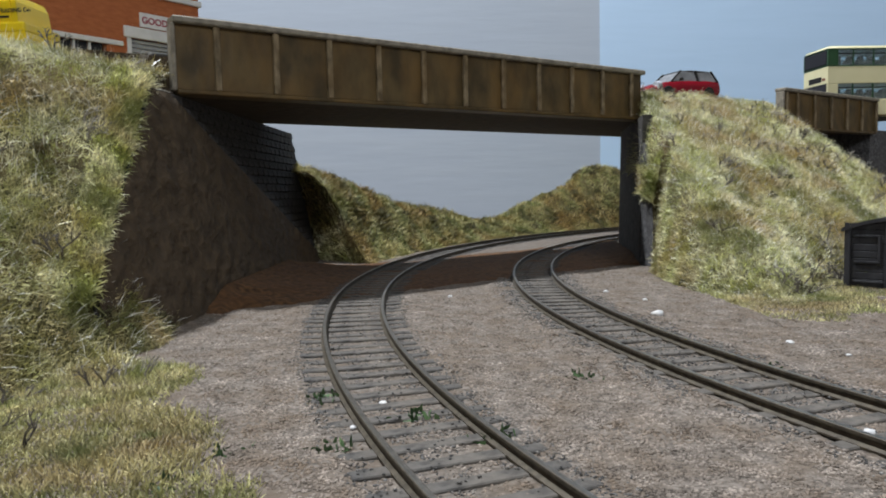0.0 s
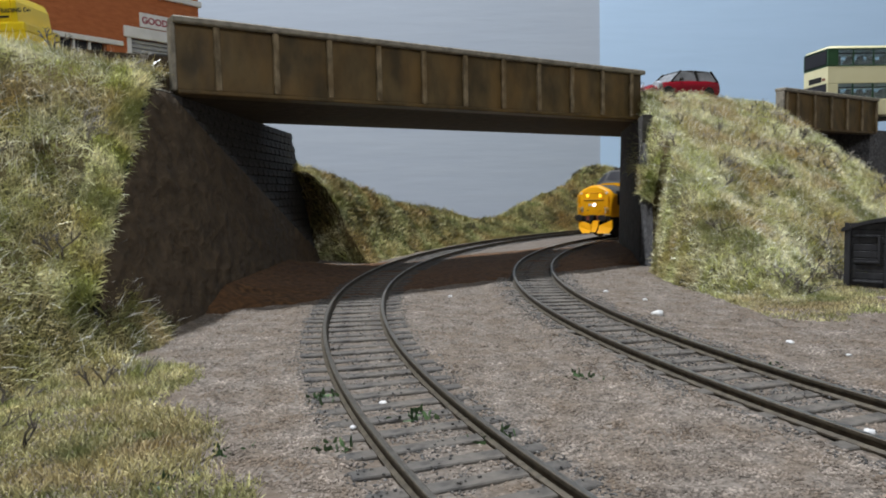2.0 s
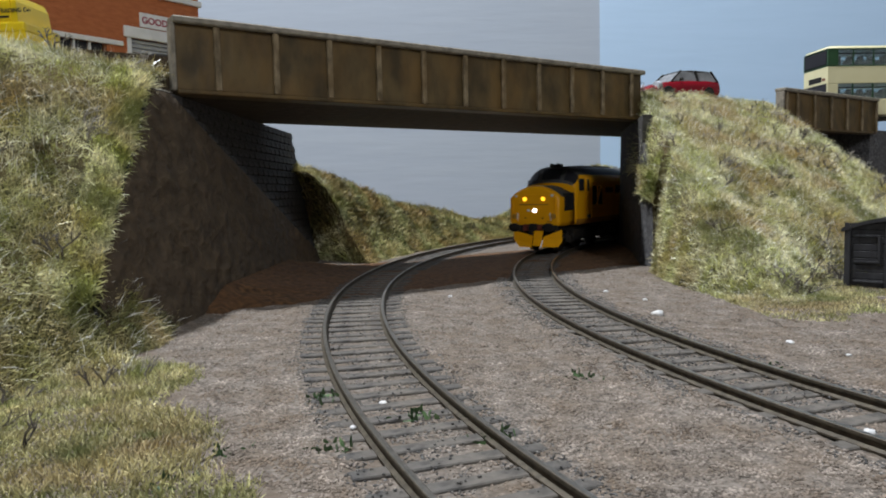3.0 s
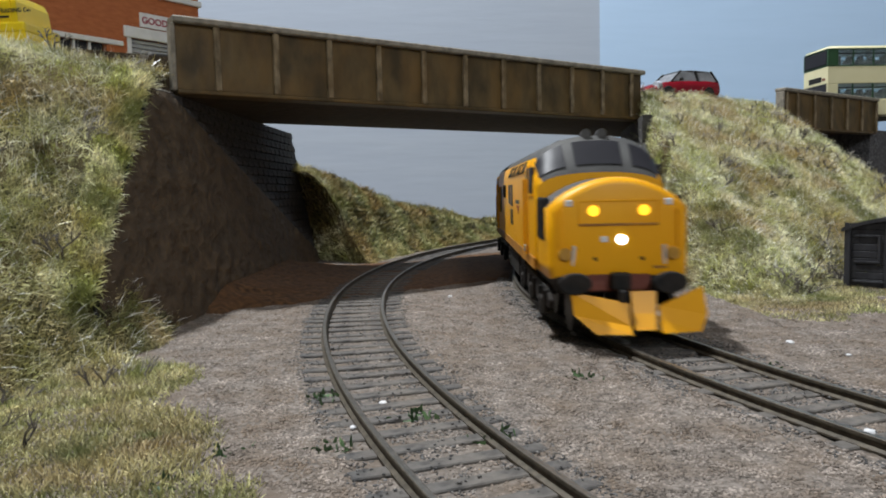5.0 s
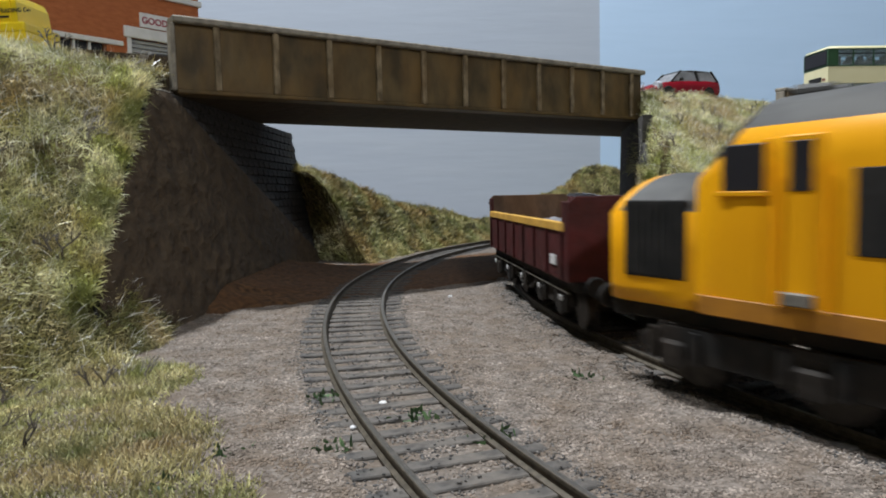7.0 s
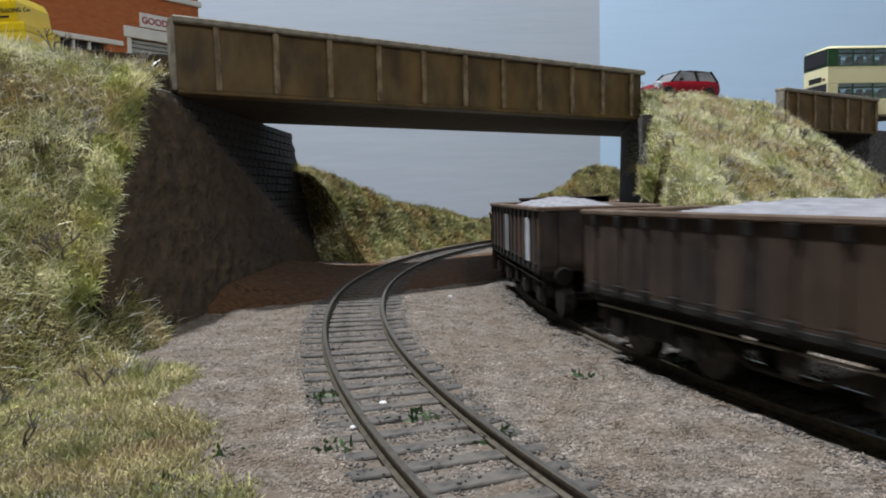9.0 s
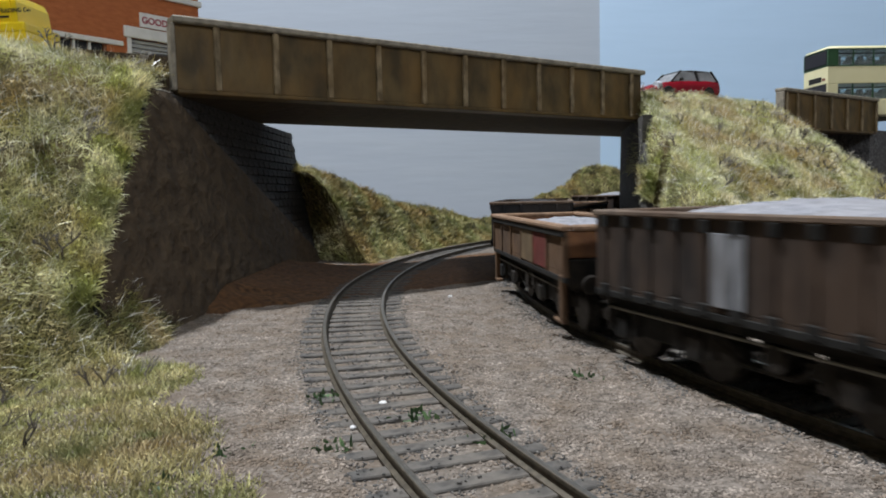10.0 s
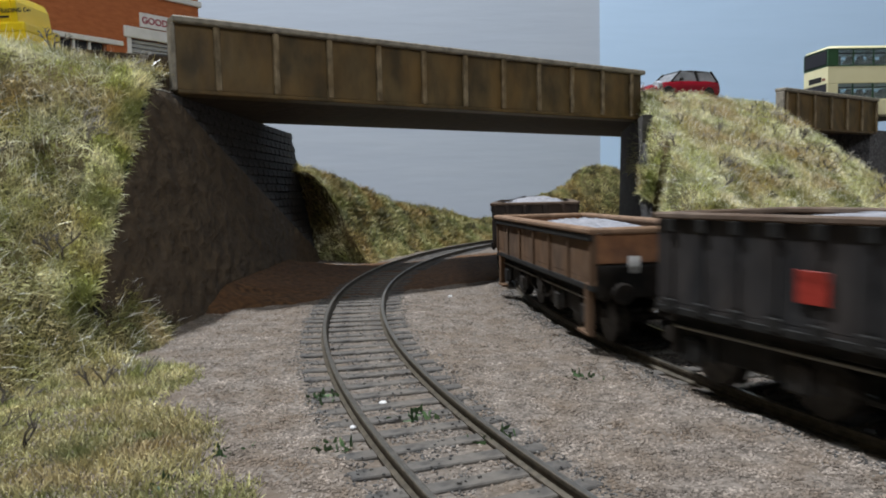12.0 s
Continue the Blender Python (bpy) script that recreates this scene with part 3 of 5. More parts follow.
def locomotive():
    thing = tagged(empty("locomotive"), "yellow diesel locomotive with grey roof and lit front lamps", "locomotive")
    Z0 = 15.6
    rings = [loco_ring(-95, 16.8, Z0, 37.2, 41.6), loco_ring(-90.5, 17.3, Z0, 39, 46.4), loco_ring(-86, 17.6, Z0, 41, 52), loco_ring(-60, 17.6, Z0, 41, 52.4),
             loco_ring(-3, 17.6, Z0, 41, 52.4), loco_ring(60, 17.6, Z0, 41, 52.4), loco_ring(86, 17.6, Z0, 41, 52), loco_ring(90.5, 17.3, Z0, 39, 46.4), loco_ring(95, 16.8, Z0, 37.2, 41.6)]
    body = part("body", loft(rings), (YELLOW, ROOF_GREY), thing, "yellow body side", True)
    for p in body.data.polygons:
        c = p.center / MM
        edge = abs(c.x) > 86
        if c.z > (45.6 if not edge else 37.8) and not (edge and abs(c.y) > 15.9):
            p.material_index = 1
        if abs(p.normal.x) > 0.9:
            p.use_smooth = False
    for s in (1, -1):
        nose = [nose_ring(s * 94.6, 16.8, Z0, 33.6, 40.0), nose_ring(s * 105, 16.75, Z0, 33.6, 40.0), nose_ring(s * 113.4, 16.7, Z0, 33.6, 40.0), nose_ring(s * 115.6, 16.5, Z0 + 0.1, 33.4, 39.8), nose_ring(s * 116.6, 16.1, Z0 + 0.4, 33.0, 39.4), nose_ring(s * 117.1, 15.5, Z0 + 0.8, 32.4, 38.8), nose_ring(s * 117.3, 14.8, Z0 + 1.4, 31.8, 38.1)]
        ob = part("nose", loft(nose), (YELLOW, ROOF_GREY), thing, "rounded yellow nose", True)
        for p in ob.data.polygons:
            c = p.center / MM
            if c.z > 33.2 and abs(c.x) < 113 and p.normal.z > 0.2:
                p.material_index = 1
        # nose side grilles
        for y in (-1, 1):
            x0, x1, z0, z1 = (96.7, 110.3, 24.5, 35.2) if s > 0 else (97.2, 112.0, 20.6, 34.8)
            bm = box(s * x0, s * x1, y * 15.6, y * 16.95, z0, z1, 0.2)
            grille = part("nose_grille", bm, BLACK, thing, "black nose side grille")
            bm = None
            for i in range(9):
                x = s * (x0 + (x1 - x0) * (i + 0.5) / 9)
                bm = box(x - 0.4, x + 0.4, y * 16.9, y * 17.15, z0 + 0.6, z1 - 0.6, 0, bm)
            part("slats", bm, BLACK, grille)
        # cab windows
        for v0, v1 in ((72, 108), (20, 62), (118, 160)):
            rows = [[screen_point(s, u, v0 + (v1 - v0) * j / 5, 0.3) for j in range(6)] for u in (0.2, 0.4, 0.6, 0.84)]
            bm = loft(rows, closed=False)
            part("windscreen", bm, DARK_GLASS, thing, "dark windscreen pane", True)
        for y in (-1, 1):
            part("cab_window", box(s * 81.3, s * 89.2, y * 16.9, y * 17.8, 36.2, 43.6, 0.25), DARK_GLASS, thing)
            fr = box(s * 80.6, s * 90.0, y * 17.0, y * 17.95, 35.4, 36.2, 0.1)
            box(s * 80.5, s * 81.3, y * 17.0, y * 17.95, 36.2, 44.2, 0.1, fr)
            part("cab_window_frame", fr, YELLOW, thing)
            door = part("cab_door", box(s * 72.2, s * 78.2, y * 17.0, y * 17.72, 16.5, 44.4, 0.2), YELLOW, thing)
            part("door_window", box(s * 73.4, s * 77.2, y * 17.3, y * 17.85, 36.0, 43.6, 0.2), DARK_GLASS, door)
            for hx in (71.2, 79.4):
                part("handrail", rod((s * hx, y * 18.3, 18.5), (s * hx, y * 18.3, 40.5), 0.3, 6), YELLOW, thing)
            part("step", box(s * 73, s * 78, y * 17.4, y * 18.6, 19.0, 21.0, 0.2), TANK_MARK, thing, "grey cab step")
        # front fittings
        X = s * 117.2
        if s > 0:
            for y in (-6.0, 6.0):
                part("marker_lamp", rod((X - s * 0.5, y, 31.9), (X + s * 0.35, y, 31.9), 1.3, 16, bevel=0.2), WARM_LAMP, thing, "lit amber marker lamp")
            part("headlight", rod((X - s * 0.5, 0.6, 25.0), (X + s * 0.6, 0.6, 25.0), 1.2, 16, bevel=0.2), WHITE_LAMP, thing, "lit white headlight")
        else:
            for y in (-6.0, 6.0):
                part("marker_lamp", rod((X - s * 0.5, y, 31.9), (X + s * 0.35, y, 31.9), 1.9, 16, bevel=0.2), RED_BEAM, thing, "unlit red tail lamp")
        panel = box(X - s * 0.5, X + s * 0.32, -9.4, 9.4, 34.0, 34.5, 0.1)
        for y in (-9.4, 9.4):
            box(X - s * 0.5, X + s * 0.32, y - 0.25, y + 0.25, 28.9, 33.99, 0.1, panel)
        part("lamp_panel_edge", panel, YELLOW, thing)
        # the panel's lower edge in a darker yellow, as its shadow line
        part("lamp_panel_shadow_line", box(X - s * 0.5, X + s * 0.45, -9.4, 9.4, 28.3, 28.89, 0.12), DIRT_SHADE_YELLOW, thing, "lamp panel's lower edge coloured as a shadow line")
        for y in (-5.6, 5.6):
            part("nose_bolt", rod((X - s * 0.4, y, 20.4), (X + s * 0.25, y, 20.4), 0.5, 8), UNDER, thing, "dark nose bolt")
        part("lamp_iron", box(X - s * 0.4, X + s * 0.4, -4.4, -2.6, 24.4, 25.8, 0.12), PALE, thing, "small pale lamp iron")
        for y in (-13.9, 13.9):
            part("nose_handrail", rod((X + s * 0.5, y, 23.6), (X + s * 0.5, y, 32.2), 0.36, 6), YELLOW, thing)
        for y in (-11.8, 11.8):
            part("lamp_bracket", box(X - s * 1.5, X + s * 0.3, y - 0.9, y + 0.9, 33.0, 34.6, 0.2), PALE, thing, "pale lamp bracket")
            part("jumper_socket", rod((X - s * 1.6, y * 1.08, 21.6), (X + s * 1.0, y * 1.08, 21.6), 1.6, 14, bevel=0.25), material("brass_yellow", (0.4, 0.2, 0.02), (0.5, 0.26, 0.03), 0.5), thing)
            part("cable", rod((X - s * 0.2, y * 0.93, 19.0), (X + s * 0.6, y * 0.9, 23.6), 0.42, 6), PALE, thing, "pale cable")
            buf = part("buffer", rod((X, y * 0.94, 15.0), (X + s * 4.0, y * 0.94, 15.0), 1.6, 12), UNDER, thing, "black oval buffer")
            bm = rod((X + s * 3.6, 0, 0), (X + s * 4.8, 0, 0), 2.6, 18, bevel=0.3)
            bmesh.ops.scale(bm, vec=(1, 1.55, 1), verts=bm.verts)
            bmesh.ops.translate(bm, vec=(0, y * 0.94, 15.0), verts=bm.verts)
            part("buffer_head", bm, UNDER, buf)
        part("beam_end", box(s * 112.8, X - s * 0.3, -15.0, 15.0, 12.2, 16.6, 0.3), UNDER, thing)
        part("buffer_beam", box(s * 113, X, -7.6, 7.6, 12.6, 17.6, 0.3), RED_BEAM, thing, "red-brown buffer beam")
        part("coupling", box(X, X + s * 3.5, -2.2, 2.2, 13.2, 17.2, 0.4), UNDER, thing)
        part("draw_hook", box(X + s * 1, X + s * 5.5, -0.8, 0.8, 10.5, 13.4, 0.3), UNDER, thing)
        # snow plough in three blades
        for rows in (() if s < 0 else (
                [((-12.0, 13.0, 0.0), (1.2, 10.4, 1.4)), ((-11.4, 7.6, 0.8), (1.4, 5.2, 2.8)), ((-6.6, 3.4, 3.2), (1.6, 3.4, 4.0))],
                [((8.4, 9.6, 1.2), (19.0, 13.8, -0.6)), ((8.4, 6.6, 2.4), (19.8, 7.2, 0.4)), ((8.4, 3.6, 4.0), (17.8, 3.6, 2.2))],
                [((1.9, 13.0, 0.4), (7.8, 13.0, 0.4)), ((2.0, 8.0, 2.0), (7.4, 8.0, 2.0)), ((2.3, 4.4, 3.8), (7.0, 4.4, 3.8))])):
            rings = []
            for (u0, za, f0), (u1, zb, f1) in rows:
                rings.append([(X + s * (3.6 + f0), u0, za), (X + s * (3.6 + f1), u1, zb), (X + s * (2.8 + f1), u1, zb), (X + s * (2.8 + f0), u0, za)])
            part("plough_blade", loft(rings), YELLOW, thing, "yellow bent snow plough blade")
        part("number_bar", box(X - 0.3, X + 0.12, 8.2, 11.6, 17.9, 18.6, 0.05), DIRT_SHADE_YELLOW, thing, "small worn number bar")
        # bogie
        bx = s * 74
        bogie = part("bogie_frame", bogie_frame(bx, (-26.5, 0, 26.5), 16.0), UNDER, thing, "black three-axle bogie")
        for dx in (-26.5, 0, 26.5):
            wheelset(bogie, bx + dx, 7.0)
    # side windows, panels and plates
    for y in (-1, 1):
        f = -y  # the other side is laid out the other way round
        for x0, x1, z0, z1 in ((-2.8, 5.2, 31.9, 39.6), (9.2, 18.4, 31.2, 39.6), (7.8, 18.2, 24.2, 30.2), (61.7, 66.0, 32.8, 39.8), (61.7, 66.0, 23.6, 31.6)):
            part("side_window", box(f * x0, f * x1, y * 17.2, y * 17.8, z0, z1, 0.3), DARK_GLASS, thing, "dark side window")
        part("porthole", box(f * -24.3, f * -18.6, y * 17.2, y * 17.85, 34.2, 39.6, 1.3, seg=2), DARK_GLASS, thing, "round-cornered side window")
        vent = part("side_vent", box(f * -67.5, f * -51, y * 17.2, y * 17.75, 27, 39.3, 0.2), BLACK, thing, "black square side vent")
        for dx in (-8, 8):
            a, b = (f * (-59.2 - dx * 0.12 - 2.8), 27.4), (f * (-59.2 + 5.8), 39.0)
            if dx > 0:
                a, b = (f * -59.8, 27.2), (f * -59.8, 39.2)
            part("brace", rod((a[0], y * 17.8, a[1]), (b[0], y * 17.8, b[1]), 0.7, 6), YELLOW, vent, "yellow diagonal brace")
        part("name_plate", box(f * -44, f * -31, y * 17.3, y * 17.95, 34.8, 38.1, 0.2), PLATE, thing, "maroon name plate")
        part("logo_bar", box(f * 32.7, f * 47.0, y * 17.3, y * 17.72, 32.6, 33.9, 0.05), ROOF_GREY, thing, "grey lettering bar")
        tri = slab([(f * 34.5, 32.0), (f * 46.0, 32.0), (f * 44.2, 29.2)], y * 17.3, y * 17.72, lambda u, v, w: Vector((u, w, v)))
        part("logo_flash", tri, LOGO_RED, thing, "red flash mark")
        for x0, x1 in ((-2, 2.6), (6.0, 15.0), (20, 30), (35.7, 45), (49, 52), (56.5, 65)):
            poly = [(x0, 42.4), (x1, 42.4), (x1, 46.0), (x0, 46.0)]

            def lay(u, v, w):
                k = (v - 41) / 11.4
                wide = 17.6 * (1 - min(1, k) ** 2.2) ** 0.5
                return Vector((f * u, y * (wide + 0.1 + w), v))
            part("roof_grille", slab(poly, -0.6, 0.25, lay), BLACK, thing, "dark opening under the roof edge")
        for x0, x1, z0, z1 in ((-8, -3, 22, 25), (26, 33, 19, 22), (-30, -26, 24, 26), (-14, -9, 28, 30), (52, 55.5, 20, 26), (-47, -43, 21, 23)):
            part("hatch", box(f * x0, f * x1, y * 17.3, y * 17.67, z0, z1, 0.03), YELLOW, thing)
        part("skirt", box(-94, 94, y * 17.3, y * 17.74, 15.5, 18.8, 0.15), DIRT_SHADE_YELLOW, thing, "grimy orange lower edge")
        for k in range(3):
            part("tank_label", box(f * -33, f * -24, y * 15.6, y * 15.9, 7.2 + 2.2 * k, 8.4 + 2.2 * k, 0.1), TANK_MARK, thing, "pale tank grab bar")
    part("fuel_tank", box(-36, 20, -15.7, 15.7, 4.0, 13.6, 1.2), UNDER, thing, "dark grey fuel tank")
    part("battery_box", box(22, 40, -15.2, 15.2, 5.0, 13.6, 0.8), UNDER, thing)
    part("solebar", box(-113, 113, -14.6, 14.6, 12.4, 15.7, 0.3), UNDER, thing)
    for x in (-40, 20, 48):
        part("roof_panel", box(x - 9, x + 9, -6, 6, 52.0, 52.9, 0.3), ROOF_GREY, thing)
    part("exhaust", box(-6, 6, -2.5, 2.5, 52.2, 53.3, 0.3), BLACK, thing)
    for s in (1, -1):
        for y in (-2.2, 2.2):
            part("horn", rod((s * 80, y, 52.6), (s * 86.5, y, 52.6), 0.8, 10, r2=1.3), ROOF_GREY, thing, "grey roof horn")
    return thing


def bogie_frame(bx, axles, half):
    bm = box(bx - 2, bx + 2, -half, half, 6, 11, 0.3)
    span = max(axles) + 9
    for y in (-1, 1):
        poly = [(-span, 9.5), (-span + 6, 12.2), (span - 6, 12.2), (span, 9.5), (span, 7.5), (axles[-1] - 6, 6.0), (-axles[-1] + 6, 6.0), (-span, 7.5)]
        slab(poly, y * (half - 1.6), y * (half - 0.2), lambda u, v, w: Vector((bx + u, w, v)), bm, 0.2)
        for dx in axles:
            box(bx + dx - 2.6, bx + dx + 2.6, y * (half - 0.4), y * (half + 1.2), 4.6, 9.6, 0.6, bm)
            rod((bx + dx - 4.6, y * half, 5.8), (bx + dx - 4.6, y * half, 11.5), 1.0, 8, bm)
            rod((bx + dx + 4.6, y * half, 5.8), (bx + dx + 4.6, y * half, 11.5), 1.0, 8, bm)
    return bm


STONE_LOAD = material("stone_load", (0.16, 0.165, 0.19), (0.33, 0.335, 0.375), 0.9, grain=1.5, big=14, third=(0.3, 0.29, 0.3), bump=1.0)
BOX_PAINT = material("weathered_box", (0.02, 0.016, 0.015), (0.045, 0.034, 0.029), 0.85, grain=5, big=20, third=(0.09, 0.055, 0.036), third_amount=0.6, stretch=(1.5, 1, 0.5), spec=0.3)
BLACK_BOX = material("grey_black_box", (0.014, 0.014, 0.016), (0.032, 0.031, 0.033), 0.85, grain=5, big=20, third=(0.06, 0.045, 0.038), third_amount=0.5, stretch=(1.5, 1, 0.5), spec=0.3)
RUSTY = material("rusty_side", (0.066, 0.042, 0.028), (0.135, 0.086, 0.056), 0.85, grain=4, big=14, third=(0.17, 0.088, 0.04), third_amount=0.5, stretch=(1.3, 1, 0.6), spec=0.3)
RUST_RIM = material("rust_rim", (0.17, 0.105, 0.066), (0.28, 0.18, 0.12), 0.85, grain=3, big=12, third=(0.24, 0.135, 0.07))
RUST_END = material("rust_end", (0.12, 0.05, 0.022), (0.21, 0.095, 0.04), 0.85, grain=4, big=10, third=(0.08, 0.05, 0.04))
MAROON = material("maroon_paint", (0.042, 0.006, 0.006), (0.075, 0.01, 0.01), 0.7, grain=5, big=18, third=(0.04, 0.012, 0.01), spec=0.3)
PANEL_RED = material("red_panel", (0.11, 0.015, 0.011), (0.16, 0.022, 0.016), 0.8, grain=5, big=9, third=(0.08, 0.022, 0.015))
PANEL_TAN = material("tan_panel", (0.12, 0.08, 0.042), (0.17, 0.115, 0.06), 0.8, grain=5)
STRIPE_YELLOW = material("stripe_yellow", (0.55, 0.3, 0.04), (0.66, 0.38, 0.06), 0.7, grain=4, big=9, third=(0.4, 0.22, 0.05))
FADED_WHITE = material("faded_white", (0.09, 0.095, 0.11), (0.3, 0.31, 0.34), 0.8, grain=4, big=6, third=(0.07, 0.06, 0.055), stretch=(2.5, 1, 0.4))
SHEET_WHITE = material("white_patch", (0.36, 0.39, 0.46), (0.55, 0.58, 0.65), 0.7, grain=3, big=8, third=(0.3, 0.31, 0.36), stretch=(2, 1, 0.5))
INSIDE = material("wagon_inside", (0.09, 0.064, 0.05), (0.17, 0.125, 0.095), 0.9, grain=4, big=14, third=(0.12, 0.066, 0.036))


def load_heap(length, wide, z, rise, seed):
    rows = []
    for x in np.linspace(-length / 2, length / 2, 46):
        row = []
        for y in np.linspace(-wide, wide, 18):
            u = max(0, 1 - (x / (length / 2)) ** 2) * max(0, 1 - (y / wide) ** 2)
            row.append((x, y, z + rise * u ** 0.7 + 0.9 * noise.noise(Vector((x / 2.2, y / 2.2, seed))) * (0.3 + u) + 0.4 * noise.noise(Vector((x, y, seed + 3)))))
        rows.append(row)
    n = 18
    return [p for r in rows for p in r], [(i * n + j, i * n + j + 1, (i + 1) * n + j + 1, (i + 1) * n + j) for i in range(45) for j in range(n - 1)]


def open_box(L, half, z0, z1, t):
    """Outer and inner skins of an open-topped body."""
    bm = box(-L / 2, L / 2, -half, half, z0, z0 + 1.2)
    box(-L / 2, L / 2, -half, -half + t, z0 + 1.2, z1, 0.15, bm)
    box(-L / 2, L / 2, half - t, half, z0 + 1.2, z1, 0.15, bm)
    return bm


def running_gear(thing, L, radius, two_posts=False):
    for s in (1, -1):
        bx = s * L * 0.3
        bogie = part("bogie_frame", bogie_frame(bx, (-11.5, 11.5), 14.6), UNDER, thing, "black two-axle bogie")
        for dx in (-11.5, 11.5):
            wheelset(bogie, bx + dx, radius)
        for y in (-11.2, 11.2):
            buf = part("buffer", rod((s * L / 2, y, 13.6), (s * (L / 2 + 4.2), y, 13.6), 1.2, 10), UNDER, thing)
            part("buffer_head", rod((s * (L / 2 + 4.0), y, 13.6), (s * (L / 2 + 5.0), y, 13.6), 2.5, 16, bevel=0.3), UNDER, buf)
        part("coupling", box(s * L / 2, s * (L / 2 + 8.6), -1.4, 1.4, 7.5, 9.0, 0.3), UNDER, thing)
    bm = box(-L / 2, L / 2, -14.4, -12.6, 11.4, 14.6, 0.2)
    box(-L / 2, L / 2, 12.6, 14.4, 11.4, 14.6, 0.2, bm)
    box(-L / 2, L / 2, -1.5, 1.5, 10.8, 14.4, 0.2, bm)
    part("solebar", bm, UNDER, thing)
    for y in (-1, 1):
        part("truss_rod", rod((-L * 0.47, y * 15.4, 11.0), (L * 0.47, y * 15.4, 11.0), 0.3, 6), TANK_MARK, thing, "thin pale brake rod")
        bm = rod((-L * 0.16, y * 14.2, 11), (-L * 0.06, y * 14.2, 6.4), 0.6, 6)
        rod((-L * 0.06, y * 14.2, 6.4), (L * 0.06, y * 14.2, 6.4), 0.6, 6, bm)
        rod((L * 0.06, y * 14.2, 6.4), (L * 0.16, y * 14.2, 11), 0.6, 6, bm)
        part("queen_post", bm, UNDER, thing)
        part("brake_wheel", rod((L * 0.03, y * 15.0, 9.2), (L * 0.03, y * 15.8, 9.2), 2.3, 14), UNDER, thing)


def box_wagon(L, paint, patches, seed, label, heap=4.4):
    """A bogie box wagon with short bracket stubs at top and foot of the sides and a stone load."""
    thing = tagged(empty("box_wagon"), label, "wagon", group="wagons of the train")
    half, z0, z1 = 17.0, 14.4, 31.3
    body = part("body", open_box(L, half, z0, z1, 0.9), (paint,), thing)
    rim = None
    for y in (-1, 1):
        rim = box(-L / 2 - 0.6, L / 2 + 0.6, y * (half - 1.3), y * (half + 0.8), z1, z1 + 1.2, 0.3, rim)
    for s in (1, -1):
        rim = box(s * (L / 2 - 1.3), s * (L / 2 + 0.8), -half + 1.31, half - 1.31, z1, z1 + 1.2, 0.3, rim)
    part("top_rim", rim, INSIDE, thing, "worn brown top rim")
    for s in (1, -1):
        end = part("end_panel", box(s * (L / 2 - 0.9), s * L / 2, -half + 0.95, half - 0.95, z0 + 1.2, z1, 0.1), paint, thing)
        for y in (-11, -4, 4, 11):
            part("end_rib", box(s * L / 2, s * (L / 2 + 1.0), y - 0.7, y + 0.7, z0 + 1, z1, 0.15), paint, end)
    n = 12
    for y in (-1, 1):
        for i in range(n):
            x = (i + 0.5 - n / 2) * L / n
            part("side_rib", box(x - 0.45, x + 0.45, y * half, y * (half + 0.35), z0 + 2.4, z1 - 2.2, 0.1), paint, thing)
            part("top_stub", box(x - 1.0, x + 1.0, y * half, y * (half + 0.8), z1 - 2.4, z1, 0.15), BLACK, thing)
            part("foot_stub", box(x - 1.2, x + 1.2, y * half, y * (half + 0.8), z0 - 0.2, z0 + 2.0, 0.15), BLACK, thing)
        part("foot_rail", box(-L / 2, L / 2, y * (half - 1), y * (half + 0.25), z0 - 0.8, z0 + 0.6, 0.15), BLACK, thing)
    for x, w, a, b, mat, lab in patches:
        part("patch", box(x - w / 2, x + w / 2, -half - 0.55, -half - 0.3, a, b, 0.05), mat, thing, lab)
    v, f = load_heap(L * 0.8, half - 1.2, z1 - 1.4, heap, seed)
    raw("load", v, f, STONE_LOAD, thing, "heaped pale grey stone load", True)
    part("floor", box(-L / 2 + 1, L / 2 - 1, -half + 1, half - 1, z1 - 5, z1 - 3.0), INSIDE, thing)
    running_gear(thing, L, 5.7)
    return thing


